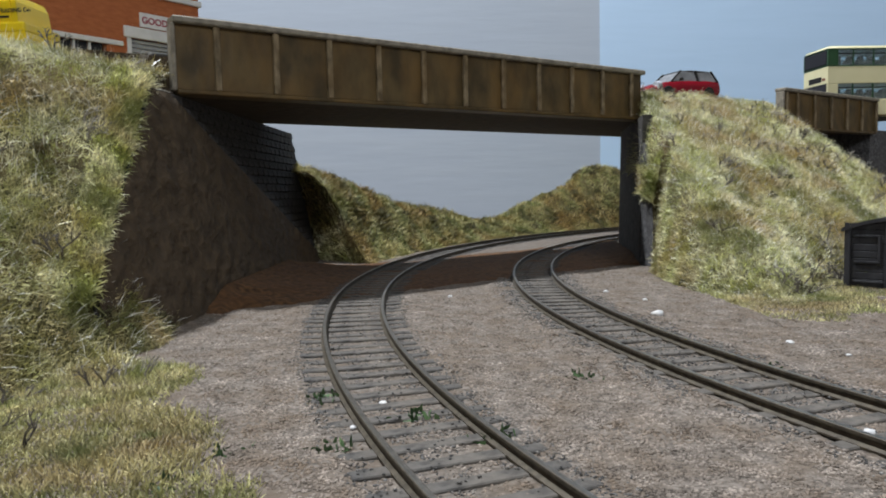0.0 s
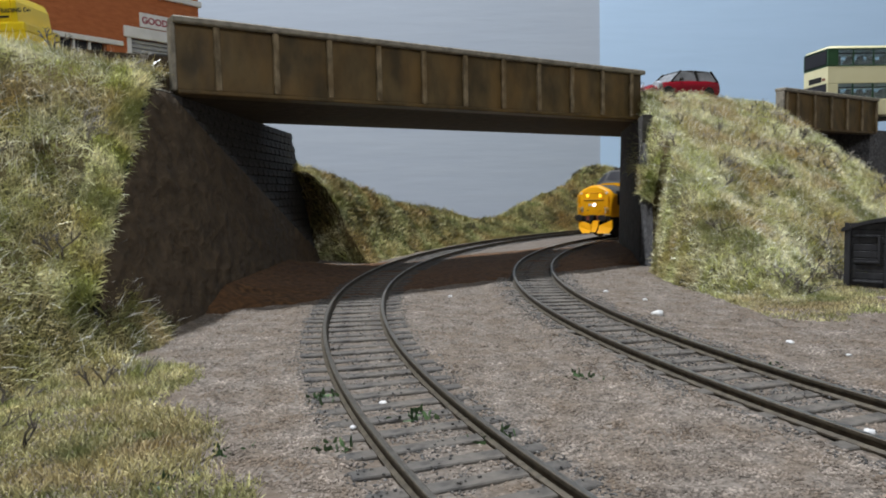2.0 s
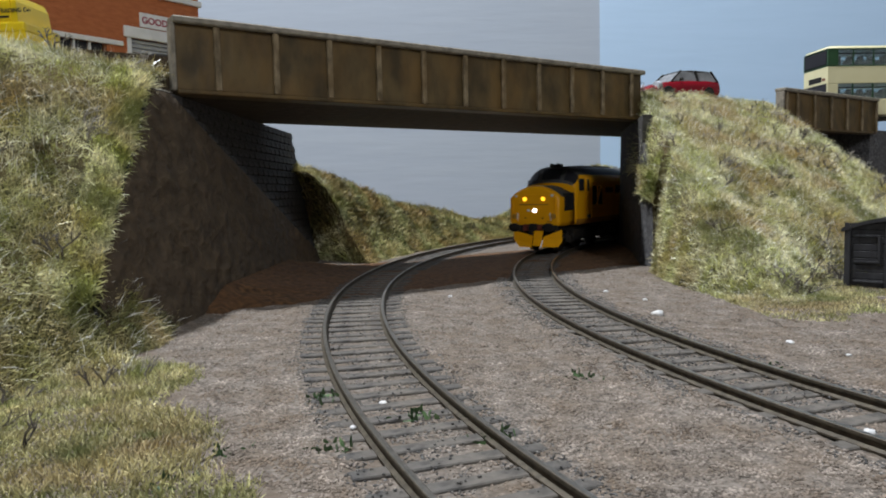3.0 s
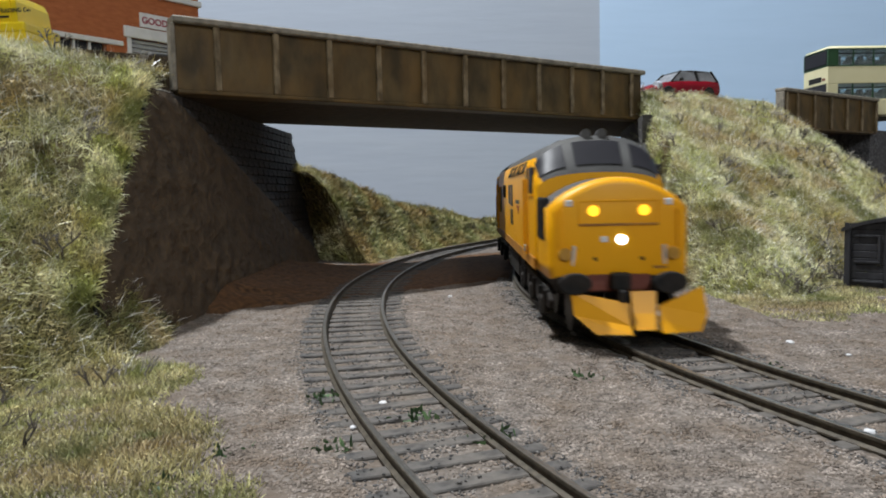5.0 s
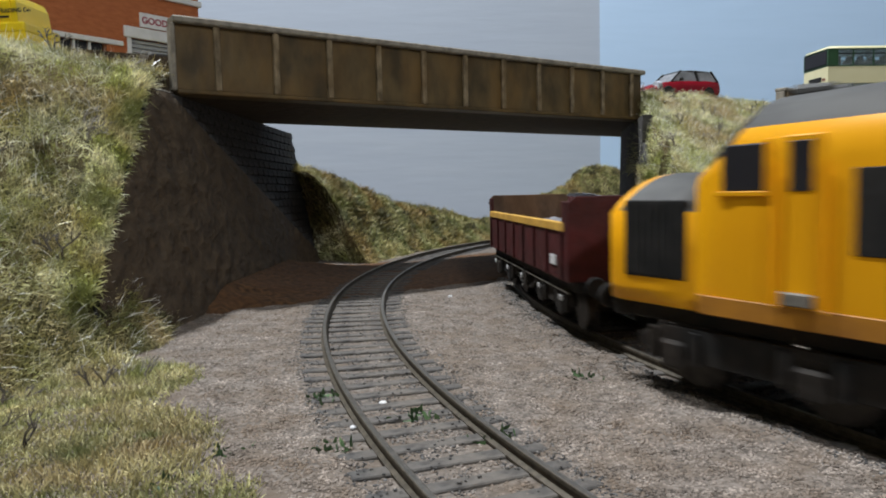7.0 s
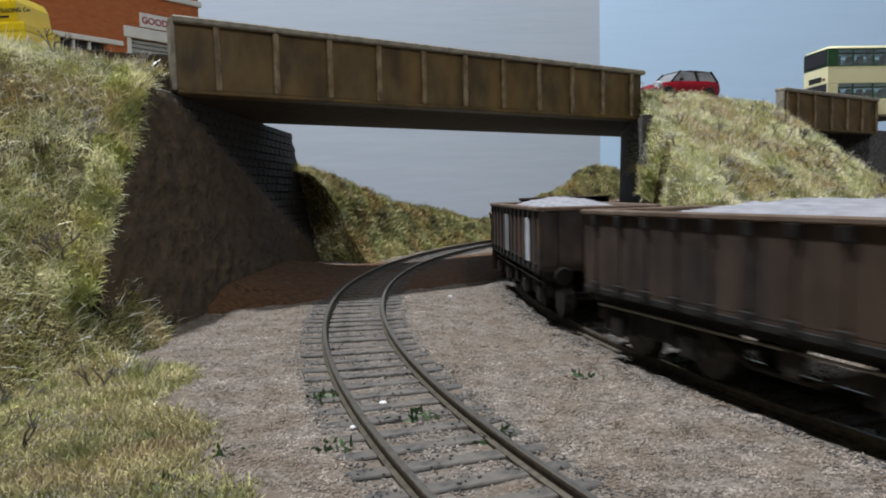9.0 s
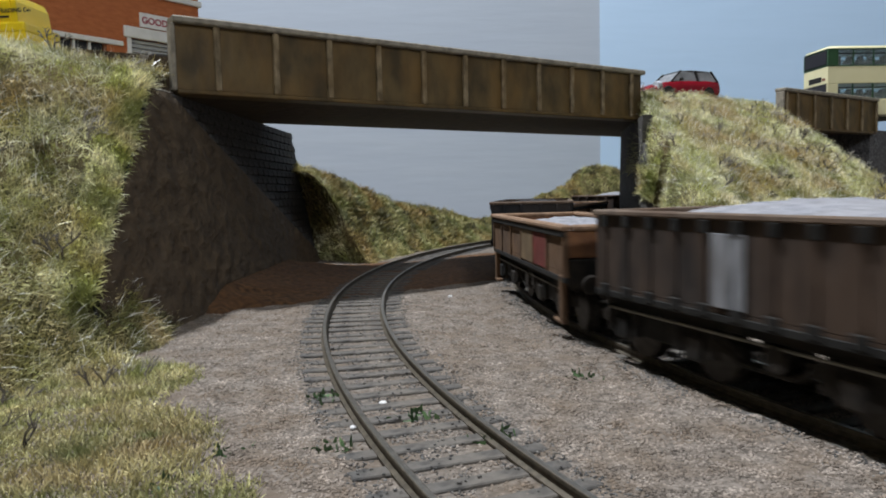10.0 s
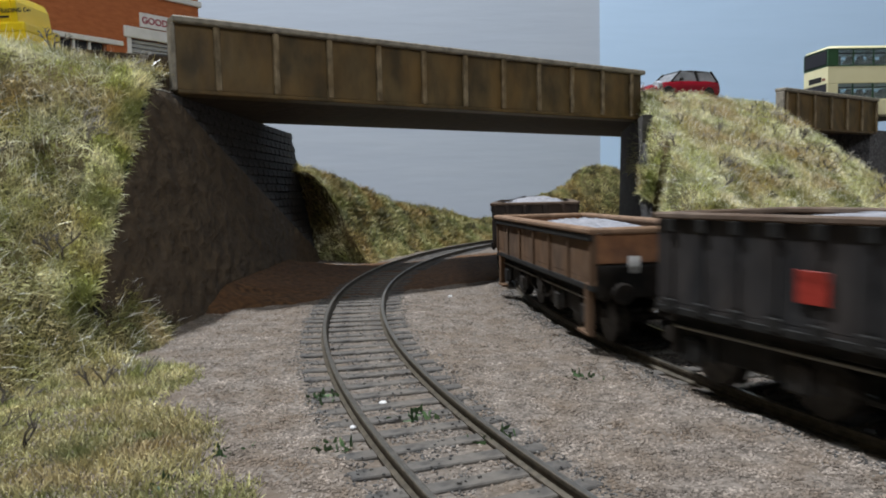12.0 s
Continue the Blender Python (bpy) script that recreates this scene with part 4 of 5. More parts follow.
def low_wagon(L, panels, seed, label):
    """A low rusty bogie wagon with ribbed sides, a broad pale rim, an orange end and corner posts."""
    thing = tagged(empty("low_wagon"), label, "wagon", group="wagons of the train")
    half, z0, z1 = 16.6, 15.0, 26.8
    part("body", open_box(L, half, z0, z1, 0.9), RUSTY, thing)
    rim = None
    for y in (-1, 1):
        rim = box(-L / 2 - 0.8, L / 2 + 0.8, y * (half - 1.6), y * (half + 1.3), z1, z1 + 1.5, 0.45, rim)
    for s in (1, -1):
        rim = box(s * (L / 2 - 1.6), s * (L / 2 + 1.2), -half + 1.61, half - 1.61, z1, z1 + 1.5, 0.45, rim)
    part("top_rim", rim, RUST_RIM, thing, "broad tan rusty rim")
    for s in (1, -1):
        part("end_panel", box(s * (L / 2 - 0.9), s * L / 2, -half + 0.95, half - 0.95, z0 + 5, z1, 0.1), RUST_END, thing, "orange rusty end")
        part("end_beam", box(s * (L / 2 - 2), s * (L / 2 + 0.4), -half + 1, half - 1, z0 - 3, z0 + 4.6, 0.4), UNDER, thing)
        part("notice", box(s * L / 2, s * (L / 2 + 0.4), -8.4, -5.4, z0 + 2.6, z0 + 6.6, 0.1), PALE, thing, "small pale notice plates")
        for y in (-1, 1):
            part("corner_post", box(s * (L / 2 - 5.5), s * (L / 2 - 2.7), y * (half - 1.4), y * (half + 0.3), 3.6, z0 + 0.4, 0.25), RUSTY, thing, "tan corner step post")
            part("corner_step", box(s * (L / 2 - 10), s * (L / 2 - 2.7), y * (half - 1.6), y * (half + 0.6), 2.8, 3.7, 0.2), RUSTY, thing)
    n = 6
    for y in (-1, 1):
        for i in range(n + 1):
            x = -L / 2 + 1 + i * (L - 2) / n
            part("side_rib", box(x - 0.6, x + 0.6, y * half, y * (half + 0.5), z0, z1 - 1.7, 0.15), RUSTY, thing)
        part("foot_rail", box(-L / 2, L / 2, y * (half - 1), y * (half + 0.3), z0 - 1.4, z0 - 0.01, 0.15), BLACK, thing)
        # dark band along the side just below the rim
        part("under_rim_band", box(-L / 2, L / 2, y * half, y * (half + 0.9), z1 - 1.6, z1, 0.2), BLACK, thing)
    for i, mat, lab in panels:
        x0 = -L / 2 + 1 + i * (L - 2) / n
        part("side_panel", box(x0 + 0.9, x0 + (L - 2) / n - 0.9, -half - 0.35, -half - 0.02, z0 + 0.6, z1 - 1.8, 0.05), mat, thing, lab)
    v, f = load_heap(L * 0.62, half - 2.4, z1 - 2.2, 3.4, seed)
    raw("load", v, f, STONE_LOAD, thing, "heaped pale grey stone load", True)
    part("floor", box(-L / 2 + 1, L / 2 - 1, -half + 1, half - 1, z1 - 5, z1 - 2.6), INSIDE, thing)
    running_gear(thing, L, 5.7)
    return thing


def maroon_wagon(L):
    thing = tagged(empty("maroon_wagon"), "maroon open bogie wagon with yellow top stripe", "wagon", group="wagons of the train")
    half, z0, z1 = 16.8, 14.4, 28.2
    part("body", open_box(L, half, z0, z1, 0.9), MAROON, thing)
    for y in (-1, 1):
        part("top_stripe", box(-L / 2 + 3, L / 2 - 3, y * (half - 1.2), y * (half + 0.4), z1 - 1.6, z1 + 0.8, 0.25), STRIPE_YELLOW, thing, "worn yellow top edge")
        for i in range(8):
            x = -L / 2 + 5 + i * (L - 10) / 7
            part("side_post", box(x - 0.6, x + 0.6, y * half, y * (half + 0.6), z0, z1 - 1.7, 0.15), MAROON, thing)
        for i in range(5):
            x = -L * 0.42 + i * L * 0.21
            part("axle_mark", box(x - 0.9, x + 0.9, y * 15.9, y * 16.3, 8.6, 10.0, 0.1), PALE, thing, "small pale axlebox mark")
        part("notice", box(L * 0.36, L * 0.41, y * half, y * (half + 0.3), 17.6, 20.2, 0.05), PALE, thing, "small pale notice plate")
    for s in (1, -1):
        poly = [(-half, z0), (half, z0), (half, 33.8), (half - 1.6, 35.4), (-half + 1.6, 35.4), (-half, 33.8)]
        part("end_panel", slab(poly, s * (L / 2 - 1.2), s * (L / 2 + 0.3), lambda u, v, w: Vector((w, u, v)), bevel=0.15), MAROON if s > 0 else RUSTY, thing, "raised end panel")
        part("end_notice", box(s * (L / 2 + 0.3), s * (L / 2 + 0.6), -2.5, 2.5, 20.5, 25.5, 0.05), PALE, thing, "small pale end notice")
        for y in (-1, 1):
            part("corner_gusset", box(s * (L / 2 - 5.5), s * (L / 2 - 1.2), y * (half - 0.9), y * (half + 0.2), z1 - 1, 34.2, 0.2), MAROON, thing)
    v, f = load_heap(L * 0.7, half - 1.4, 24.2, 3.0, 5.0)
    raw("load", v, f, material("dark_load", (0.1, 0.1, 0.11), (0.24, 0.24, 0.26), 0.9, grain=1.5), thing, "grey stone load", True)
    part("floor", box(-L / 2 + 1, L / 2 - 1, -half + 1, half - 1, 19, 23), INSIDE, thing)
    running_gear(thing, L, 5.7)
    return thing


def arc_length(a0, a1):
    return 2 * TRACK_B[2] * math.sin(radians(abs(a0 - a1)) / 2)


WHITE_LABEL, RED_LABEL = "white painted patch", "red painted mark"
TRAIN = [(locomotive(), 0.0, 74)]


def couple(make, a0, a1, *rest):
    L = arc_length(a0, a1)
    TRAIN.append((make(L, *rest), (a0 + a1) / 2, L * 0.3))


couple(maroon_wagon, -17.3, -32.6)
couple(box_wagon, -35.0, -48.7, BOX_PAINT, [], 1.0, "dark brown weathered box wagon with stone load")
couple(box_wagon, -52.2, -64.0, BOX_PAINT, [(-6.0, 8.0, 16.2, 29, FADED_WHITE, WHITE_LABEL), (33.0, 6.4, 16.2, 29, SHEET_WHITE, WHITE_LABEL)], 2.0, "dark brown box wagon with two white patches and stone load")
couple(low_wagon, -65.7, -78.5, [(4, PANEL_RED, "faded red side panel"), (3, PANEL_TAN, "tan side panel")], 3.0, "low rusty wagon with one red side panel")
couple(box_wagon, -81.1, -92.9, BLACK_BOX, [(-12.9, 5.4, 19.4, 24.4, LOGO_RED, RED_LABEL), (13.0, 6.4, 17.4, 23.8, SHEET_WHITE, WHITE_LABEL), (30.5, 4.4, 17.4, 29, PANEL_RED, RED_LABEL)], 4.0, "grey-black box wagon with red and white marks", 2.6)
couple(low_wagon, -95.6, -108.4, [], 6.0, "low rusty brown wagon with pale stone load")
couple(box_wagon, -110.6, -123.0, BOX_PAINT, [], 7.0, "dark brown weathered box wagon at the end of the train")


def train_angle(t):
    """Where the locomotive's middle stands on the curve."""
    return 186.1 + 15.9 * (t - 5.5) + float(np.interp(t, [0, 2.3, 3.1, 5.0, 5.5, 6.0, 6.4, 6.75, 7.1, 9.0, 12.0], [-0.2, -0.2, 0.45, 0.5, 0.06, 0.5, 0.27, -0.1, -0.03, 0.1, 0.15]))


def motions():
    times = [0.25 * i for i in range(49)]
    for thing, behind, pivot in TRAIN:
        walk(thing, [(t, vehicle_pose(train_angle(t) + behind, pivot)) for t in times])


# ---- road things ----
CAR_RED = material("car_red", (0.2, 0.006, 0.014), (0.23, 0.008, 0.018), 0.25, grain=20, bump=0)
CAR_GLASS = material("car_glass", (0.16, 0.17, 0.18), (0.3, 0.31, 0.33), 0.12, grain=9, bump=0)
CREAM = material("cream_paint", (0.68, 0.63, 0.38), (0.72, 0.67, 0.42), 0.35, grain=14, bump=0.02)
BUS_GREEN = material("bus_green", (0.02, 0.06, 0.025), (0.03, 0.08, 0.035), 0.3, grain=14, bump=0.02)
BRICK = material("orange_brick", (0.36, 0.1, 0.03), (0.48, 0.15, 0.05), 0.8, grain=2, big=30, third=(0.4, 0.12, 0.04), bump=0.4, stretch=(0.4, 0.4, 1.2))
TRIM_WHITE = material("white_trim", (0.68, 0.66, 0.64), (0.78, 0.76, 0.74), 0.6, grain=6)
SHUTTER = material("grey_shutter", (0.3, 0.3, 0.3), (0.38, 0.38, 0.38), 0.6, grain=6)
VAN_YELLOW = material("van_yellow", (0.8, 0.58, 0.01), (0.85, 0.62, 0.02), 0.35, grain=14, bump=0.02)
HUT_DARK = material("hut_dark", (0.01, 0.01, 0.013), (0.025, 0.025, 0.03), 0.75, grain=3, big=12, third=(0.036, 0.033, 0.03), bump=0.4, stretch=(1, 1, 0.4))
SIGN_RED = material("sign_red", (0.3, 0.006, 0.03), (0.34, 0.01, 0.04), 0.5, grain=5, bump=0)
INK = material("ink", (0.015, 0.015, 0.015), (0.02, 0.02, 0.02), 0.6, grain=5, bump=0)
INTERIOR = material("bus_interior", (0.12, 0.13, 0.14), (0.2, 0.2, 0.2), 0.8, grain=6)


def clear_glass(name):
    m = bpy.data.materials.new(name)
    m.use_nodes = True
    b = m.node_tree.nodes["Principled BSDF"]
    b.inputs["Base Color"].default_value = (0.75, 0.85, 0.85, 1)
    b.inputs["Roughness"].default_value = 0.05
    b.inputs["Transmission Weight"].default_value = 0.9
    b.inputs["IOR"].default_value = 1.1
    return m


GLASS = clear_glass("window_glass")


def writing(name, words, size, mat, parent, m, label):
    cu = bpy.data.curves.new(name, "FONT")
    cu.body, cu.size, cu.extrude, cu.offset = words, size * MM, 0.05 * MM, 0.022 * size * MM
    src = new(name, cu)
    me = bpy.data.meshes.new_from_object(src.evaluated_get(bpy.context.evaluated_depsgraph_get()))
    bpy.data.objects.remove(src)
    me.materials.clear()
    me.materials.append(mat)
    ob = new(name, me)
    ob.parent, ob.matrix_basis = parent, m
    ob["label"] = label
    return ob


def red_car():
    thing = tagged(empty("car", 146, 443, 89.2, 199), "small red hatchback car with a black roof", "car")
    # body sections along x (front is +x): x, half width, sill, waist
    prof = [(-24.0, 9.2, 5, 10.2), (-22.6, 10.6, 3.2, 11.4), (-14, 11.0, 2.8, 11.8), (0, 11.1, 2.8, 11.6), (8, 11.1, 2.8, 11.2), (15, 10.8, 2.9, 10.4), (21, 10.1, 3.2, 9.2), (23.6, 8.6, 4.4, 7.4)]

    def ring(x, w, a, b):
        return [(x, -w * 0.9, a), (x, -w, a + 1.6), (x, -w, (a + b) / 2), (x, -w * 0.95, b - 0.8), (x, -w * 0.82, b), (x, 0, b + 0.5), (x, w * 0.82, b), (x, w * 0.95, b - 0.8), (x, w, (a + b) / 2), (x, w, a + 1.6), (x, w * 0.9, a)]
    part("body", loft([ring(*p) for p in prof]), CAR_RED, thing, "glossy red body", True)
    cab = [[(-22.4, -9.4, 11.2), (-22.4, 9.4, 11.2), (11.5, 9.6, 11.0), (11.5, -9.6, 11.0)], [(-18.2, -8.2, 17.0), (-18.2, 8.2, 17.0), (4.0, 8.0, 17.2), (4.0, -8.0, 17.2)]]
    part("cabin_glass", loft(cab), CAR_GLASS, thing, "dark tinted cabin windows")
    rings = []
    for k in range(13):
        x = -18.4 + 22.8 * k / 12
        crown = 1.7 * max(0.0, 1 - ((x + 7.4) / 12.6) ** 2) ** 0.6
        w = 8.3 - 0.4 * abs(x + 7.4) / 11.8
        rings.append([(x, w * s, 16.8 + crown * max(0.0, 1 - s * s) ** 0.5 + 0.25) for s in (-1, -0.85, -0.6, -0.3, 0, 0.3, 0.6, 0.85, 1)] + [(x, w, 16.7), (x, -w, 16.7)])
    part("roof", loft(rings), BLACK, thing, "black roof", True)
    for y in (-1, 1):
        for x0, x1, w in ((11.6, 4.2, 1.0), (-7.4, -6.2, 1.6), (-22.0, -17.6, 1.1)):
            part("pillar", rod((x0, y * 9.6, 11), (x1, y * 8.4, 17.5), w * 0.55, 6), BLACK, thing)
        part("headlight", rod((18.6, y * 7.6, 8.6), (22.0, y * 8.4, 8.2), 2.5, 16, bevel=0.3), SHEET_WHITE, thing, "round clear headlight")
        part("mirror", box(5.0, 7.0, y * 10.6, y * 12.6, 11.2, 12.8, 0.4), BLACK, thing)
        for x in (-14.5, 14.5):
            wheel = part("wheel", rod((x, y * 8.6, 4.0), (x, y * 11.2, 4.0), 4.0, 18, bevel=0.4), BLACK, thing, "black tyre")
            part("rim", rod((x, y * 11.1, 4.0), (x, y * 11.4, 4.0), 2.5, 14), STEEL, wheel, "silver wheel rim")
    part("grille", box(22.6, 23.9, -5, 5, 4.6, 6.6, 0.3), BLACK, thing)
    part("bumper", box(21.5, 24.3, -8.8, 8.8, 3.0, 4.6, 0.5), BLACK, thing)


def bus():
    thing = tagged(empty("double_decker_bus", 298, 555, 86.5, 3), "cream and green double-decker bus on the second bridge", "bus")
    L, W = 120, 33

    def skin(z0, z1, mat, name, label, out=0.0):
        return part(name, box(-out, L + out, -out, W + out, z0, z1, 0.5), mat, thing, label)
    skin(3, 15.2, CREAM, "lower_body", "cream lower panels")
    skin(27.2, 40.4, CREAM, "middle_band", "cream band between the decks")
    part("roof", loft([[(0.2, 0.2, 53.2), (L, 0.2, 53.2), (L, W - 0.2, 53.2), (0.2, W - 0.2, 53.2)], [(1.2, 1.4, 55.4), (L, 1.4, 55.4), (L, W - 1.4, 55.4), (1.2, W - 1.4, 55.4)], [(5, 6, 56.6), (L, 6, 56.6), (L, W - 6, 56.6), (5, W - 6, 56.6)]]), CREAM, thing, "cream domed roof", True)
    skin(53.0, 53.9, BUS_GREEN, "roof_band", "green band under the roof", 0.15)
    skin(40.2, 41.0, BUS_GREEN, "waist_band", "green band", 0.15)
    for y0, y1 in ((0, 1.2), (W - 1.2, W)):
        for z0, z1 in ((15.2, 27.2), (41.0, 53.0)):
            for x0, x1 in ((0.0, 8.5), (20, 21), (36, 37), (52, 53), (68, 69), (84, 85), (100, 101), (118, 120)):
                part("window_post", box(x0, x1, y0, y1, z0, z1, 0.1), CREAM if (x1 - x0 > 3 and z0 < 20) else BUS_GREEN, thing)
            for i, (x0, x1) in enumerate(((8.5, 20), (21, 36), (37, 52), (53, 68), (69, 84), (85, 100), (101, 118))):
                part("window", box(x0, x1, (y0 + y1) / 2 - 0.15, (y0 + y1) / 2 + 0.15, z0, z1), GLASS, thing)
                part("window_bar", box(x0, x1, y0 + 0.1, y1 - 0.1, z1 - 3.4, z1 - 2.8), BLACK, thing)
    for z0, z1 in ((42.2, 52.2), (17.0, 27.2)):
        part("windscreen", box(-0.25, 0.6, 1.6, W - 1.6, z0, z1, 0.15), DARK_GLASS, thing, "dark front windscreen")
    bm = box(0.8, 3, 0.1, W - 0.1, 41.0, 53.0)
    box(0.8, 3, 0.1, W - 0.1, 15.2, 27.2, 0, bm)
    part("front_frame", bm, BUS_GREEN, thing)
    for z in (15.2, 40.6):
        for i in range(12):
            for y in (6.5, 25):
                part("seat_back", box(11 + i * 9, 12.6 + i * 9, y - 4, y + 4, z, z + 8.2, 0.8), INTERIOR, thing)
    part("destination_display", box(-0.2, 0.1, 8, 25, 29.5, 33.5, 0.05), BLACK, thing, "dark destination panel")
    part("fleet_mark", box(-0.15, 0.1, 3, 7, 30, 32), RED_BEAM, thing)
    for x in (24, 92):
        for y in (2.5, W - 2.5):
            part("wheel", rod((x, y - 2.3, 6.0), (x, y + 2.3, 6.0), 6.0, 18, bevel=0.5), BLACK, thing, "black tyre")


def goods_building():
    thing = tagged(empty("goods_building", -137.5, 419, 88, 52.3), "orange-brick goods building with white trim", "building")
    D = 70
    # outer walls leave the roller door and the low window band open
    def wall(x0, x1, z0, z1):
        part("wall", box(x0, x1, 0, 4, z0, z1), BRICK, thing)
    wall(-41.5, -3, 34.8, 58)
    wall(-3, 0, 0, 58)
    wall(-50, -41.5, 0, 58)
    wall(-190, -50, 31.6, 58)
    wall(-190, -50, 0, 17)
    for x0, x1 in ((-190, -118), (-55, -50.01)):
        wall(x0, x1, 17, 31.6)
    wall(-190, -44, 61, 86)
    wall(-6, 0, 61, 86)
    wall(-44, -6, 78, 86)
    part("side_wall", box(-4, 0, 4, D, 0, 86), BRICK, thing)
    part("rear_wall", box(-190, -4, D - 4, D, 0, 86), BRICK, thing)
    part("roof", box(-192, 2, -2, D + 2, 86, 89, 0.5), ROOF_GREY, thing)
    part("string_course", box(-190, 1.5, -1.6, 4, 58, 61, 0.3), TRIM_WHITE, thing, "white string course")
    part("sill_band", box(-190, -46.5, -1.2, 0, 29.4, 32, 0.3), TRIM_WHITE, thing, "white sill band")
    part("door_lintel", box(-46, 0.5, -1.8, 0, 34.6, 40.4, 0.4), TRIM_WHITE, thing, "white door lintel")
    for i in range(14):
        part("shutter_slat", rod((-41.5, 1.6, 1.4 + 2.45 * i), (-3, 1.6, 1.4 + 2.45 * i), 1.35, 6), SHUTTER, thing, "grey roller shutter slat" if i == 0 else "")
    for x in (-43, -2):
        part("door_jamb", box(x - 1.2, x + 1.2, -0.8, 0, 0, 34.6, 0.2), TRIM_WHITE, thing)
    for i in range(8):
        x = -116 + i * 8
        win = part("window", box(x - 3.2, x + 3.2, 1.2, 1.6, 17.5, 29.4), DARK_GLASS, thing, "small dark window pane")
        fr = box(x - 4, x - 3.2, 0.2, 2, 17.2, 29.4, 0.1)
        box(x - 3.2, x + 3.2, 0.2, 2, 22.8, 23.6, 0.1, fr)
        part("window_frame", fr, TRIM_WHITE, win)
    for i in range(3):
        x = -37 + i * 12.6
        win = part("window", box(x - 5.5, x + 5.5, 1.2, 1.6, 61.5, 77.5), DARK_GLASS, thing, "upper dark window")
        fr = box(x - 6.3, x - 5.5, 0.0, 2, 61, 78, 0.1)
        box(x + 5.5, x + 6.3, 0.0, 2, 61, 78, 0.1, fr)
        box(x - 5.5, x + 5.5, 0.0, 2, 61, 62, 0.1, fr)
        part("window_frame", fr, TRIM_WHITE, win)
    sign = part("sign", box(-36.5, -4, -0.8, -0.05, 41.2, 48.8, 0.1), TRIM_WHITE, thing, "white sign with red letters")
    writing("sign_lettering", "GOODS", 4.9, SIGN_RED, sign, pose(-35.6 * MM, -0.9 * MM, 43.3 * MM, 90, 0, 0), "red letters reading GOODS")
    part("sign_bar", box(-14.2, -6, -0.95, -0.8, 43.2, 47.2), SIGN_RED, sign)


def yellow_van():
    thing = tagged(empty("van", -143, 252, 86.3, -4), "small bright yellow van with black lettering", "van")
    L = 46
    part("lower_body", loft([[(-L, 0, 3), (0.0, 0, 3), (0.0, 19, 3), (-L, 19, 3)], [(-L, -0.6, 8), (0.8, -0.6, 8), (0.8, 19.6, 8), (-L, 19.6, 8)], [(-L, -0.4, 9.6), (0.4, -0.4, 9.6), (0.4, 19.4, 9.6), (-L, 19.4, 9.6)]]), VAN_YELLOW, thing)
    part("waist_lip", box(-L, 0.6, -0.9, 19.9, 9.6, 13.0, 0.8, seg=2), VAN_YELLOW, thing, "rounded yellow waist moulding")
    part("upper_body", loft([[(-L * 0.75, 0, 12.6), (-2.0, 0, 12.6), (-2.0, 19, 12.6), (-L * 0.75, 19, 12.6)], [(-L * 0.74, 0.3, 20), (-2.8, 0.3, 20), (-2.8, 18.7, 20), (-L * 0.74, 18.7, 20)], [(-L * 0.72, 1.0, 22.4), (-3.8, 1.0, 22.4), (-3.8, 18, 22.4), (-L * 0.72, 18, 22.4)], [(-L * 0.7, 3.0, 23.4), (-5.8, 3.0, 23.4), (-5.8, 16, 23.4), (-L * 0.7, 16, 23.4)]]), VAN_YELLOW, thing, "yellow van body with pressed panel")
    panel = box(-33, -4.6, -0.35, 0.3, 13.6, 13.9, 0.1)
    box(-4.9, -4.6, -0.35, 0.3, 13.9, 21, 0.1, panel)
    part("panel_edge", panel, VAN_YELLOW, thing)
    writing("side_lettering", "INDEPENDENT TRADING Co.", 1.95, INK, thing, pose(-22.6 * MM, -0.45 * MM, 16.2 * MM, 88, 0, 0), "black side lettering")
    for x0, x1, z in ((-24, -13.5, 18.9), (-22, -17.4, 14.5), (-16.6, -13.5, 14.5), (-12.8, -9.5, 14.5), (-8.8, -5.4, 14.5)):
        part("lettering_bar", box(x0, x1, -0.1, 0.4, z, z + (1.1 if z > 18 else 0.7)), INK, thing)
    for x, y in ((-8, 1.5), (-8, 17.5), (-38, 9.5)):
        part("wheel", rod((x, y - 1.5, 3.6), (x, y + 1.5, 3.6), 3.6, 16, bevel=0.3), BLACK, thing)


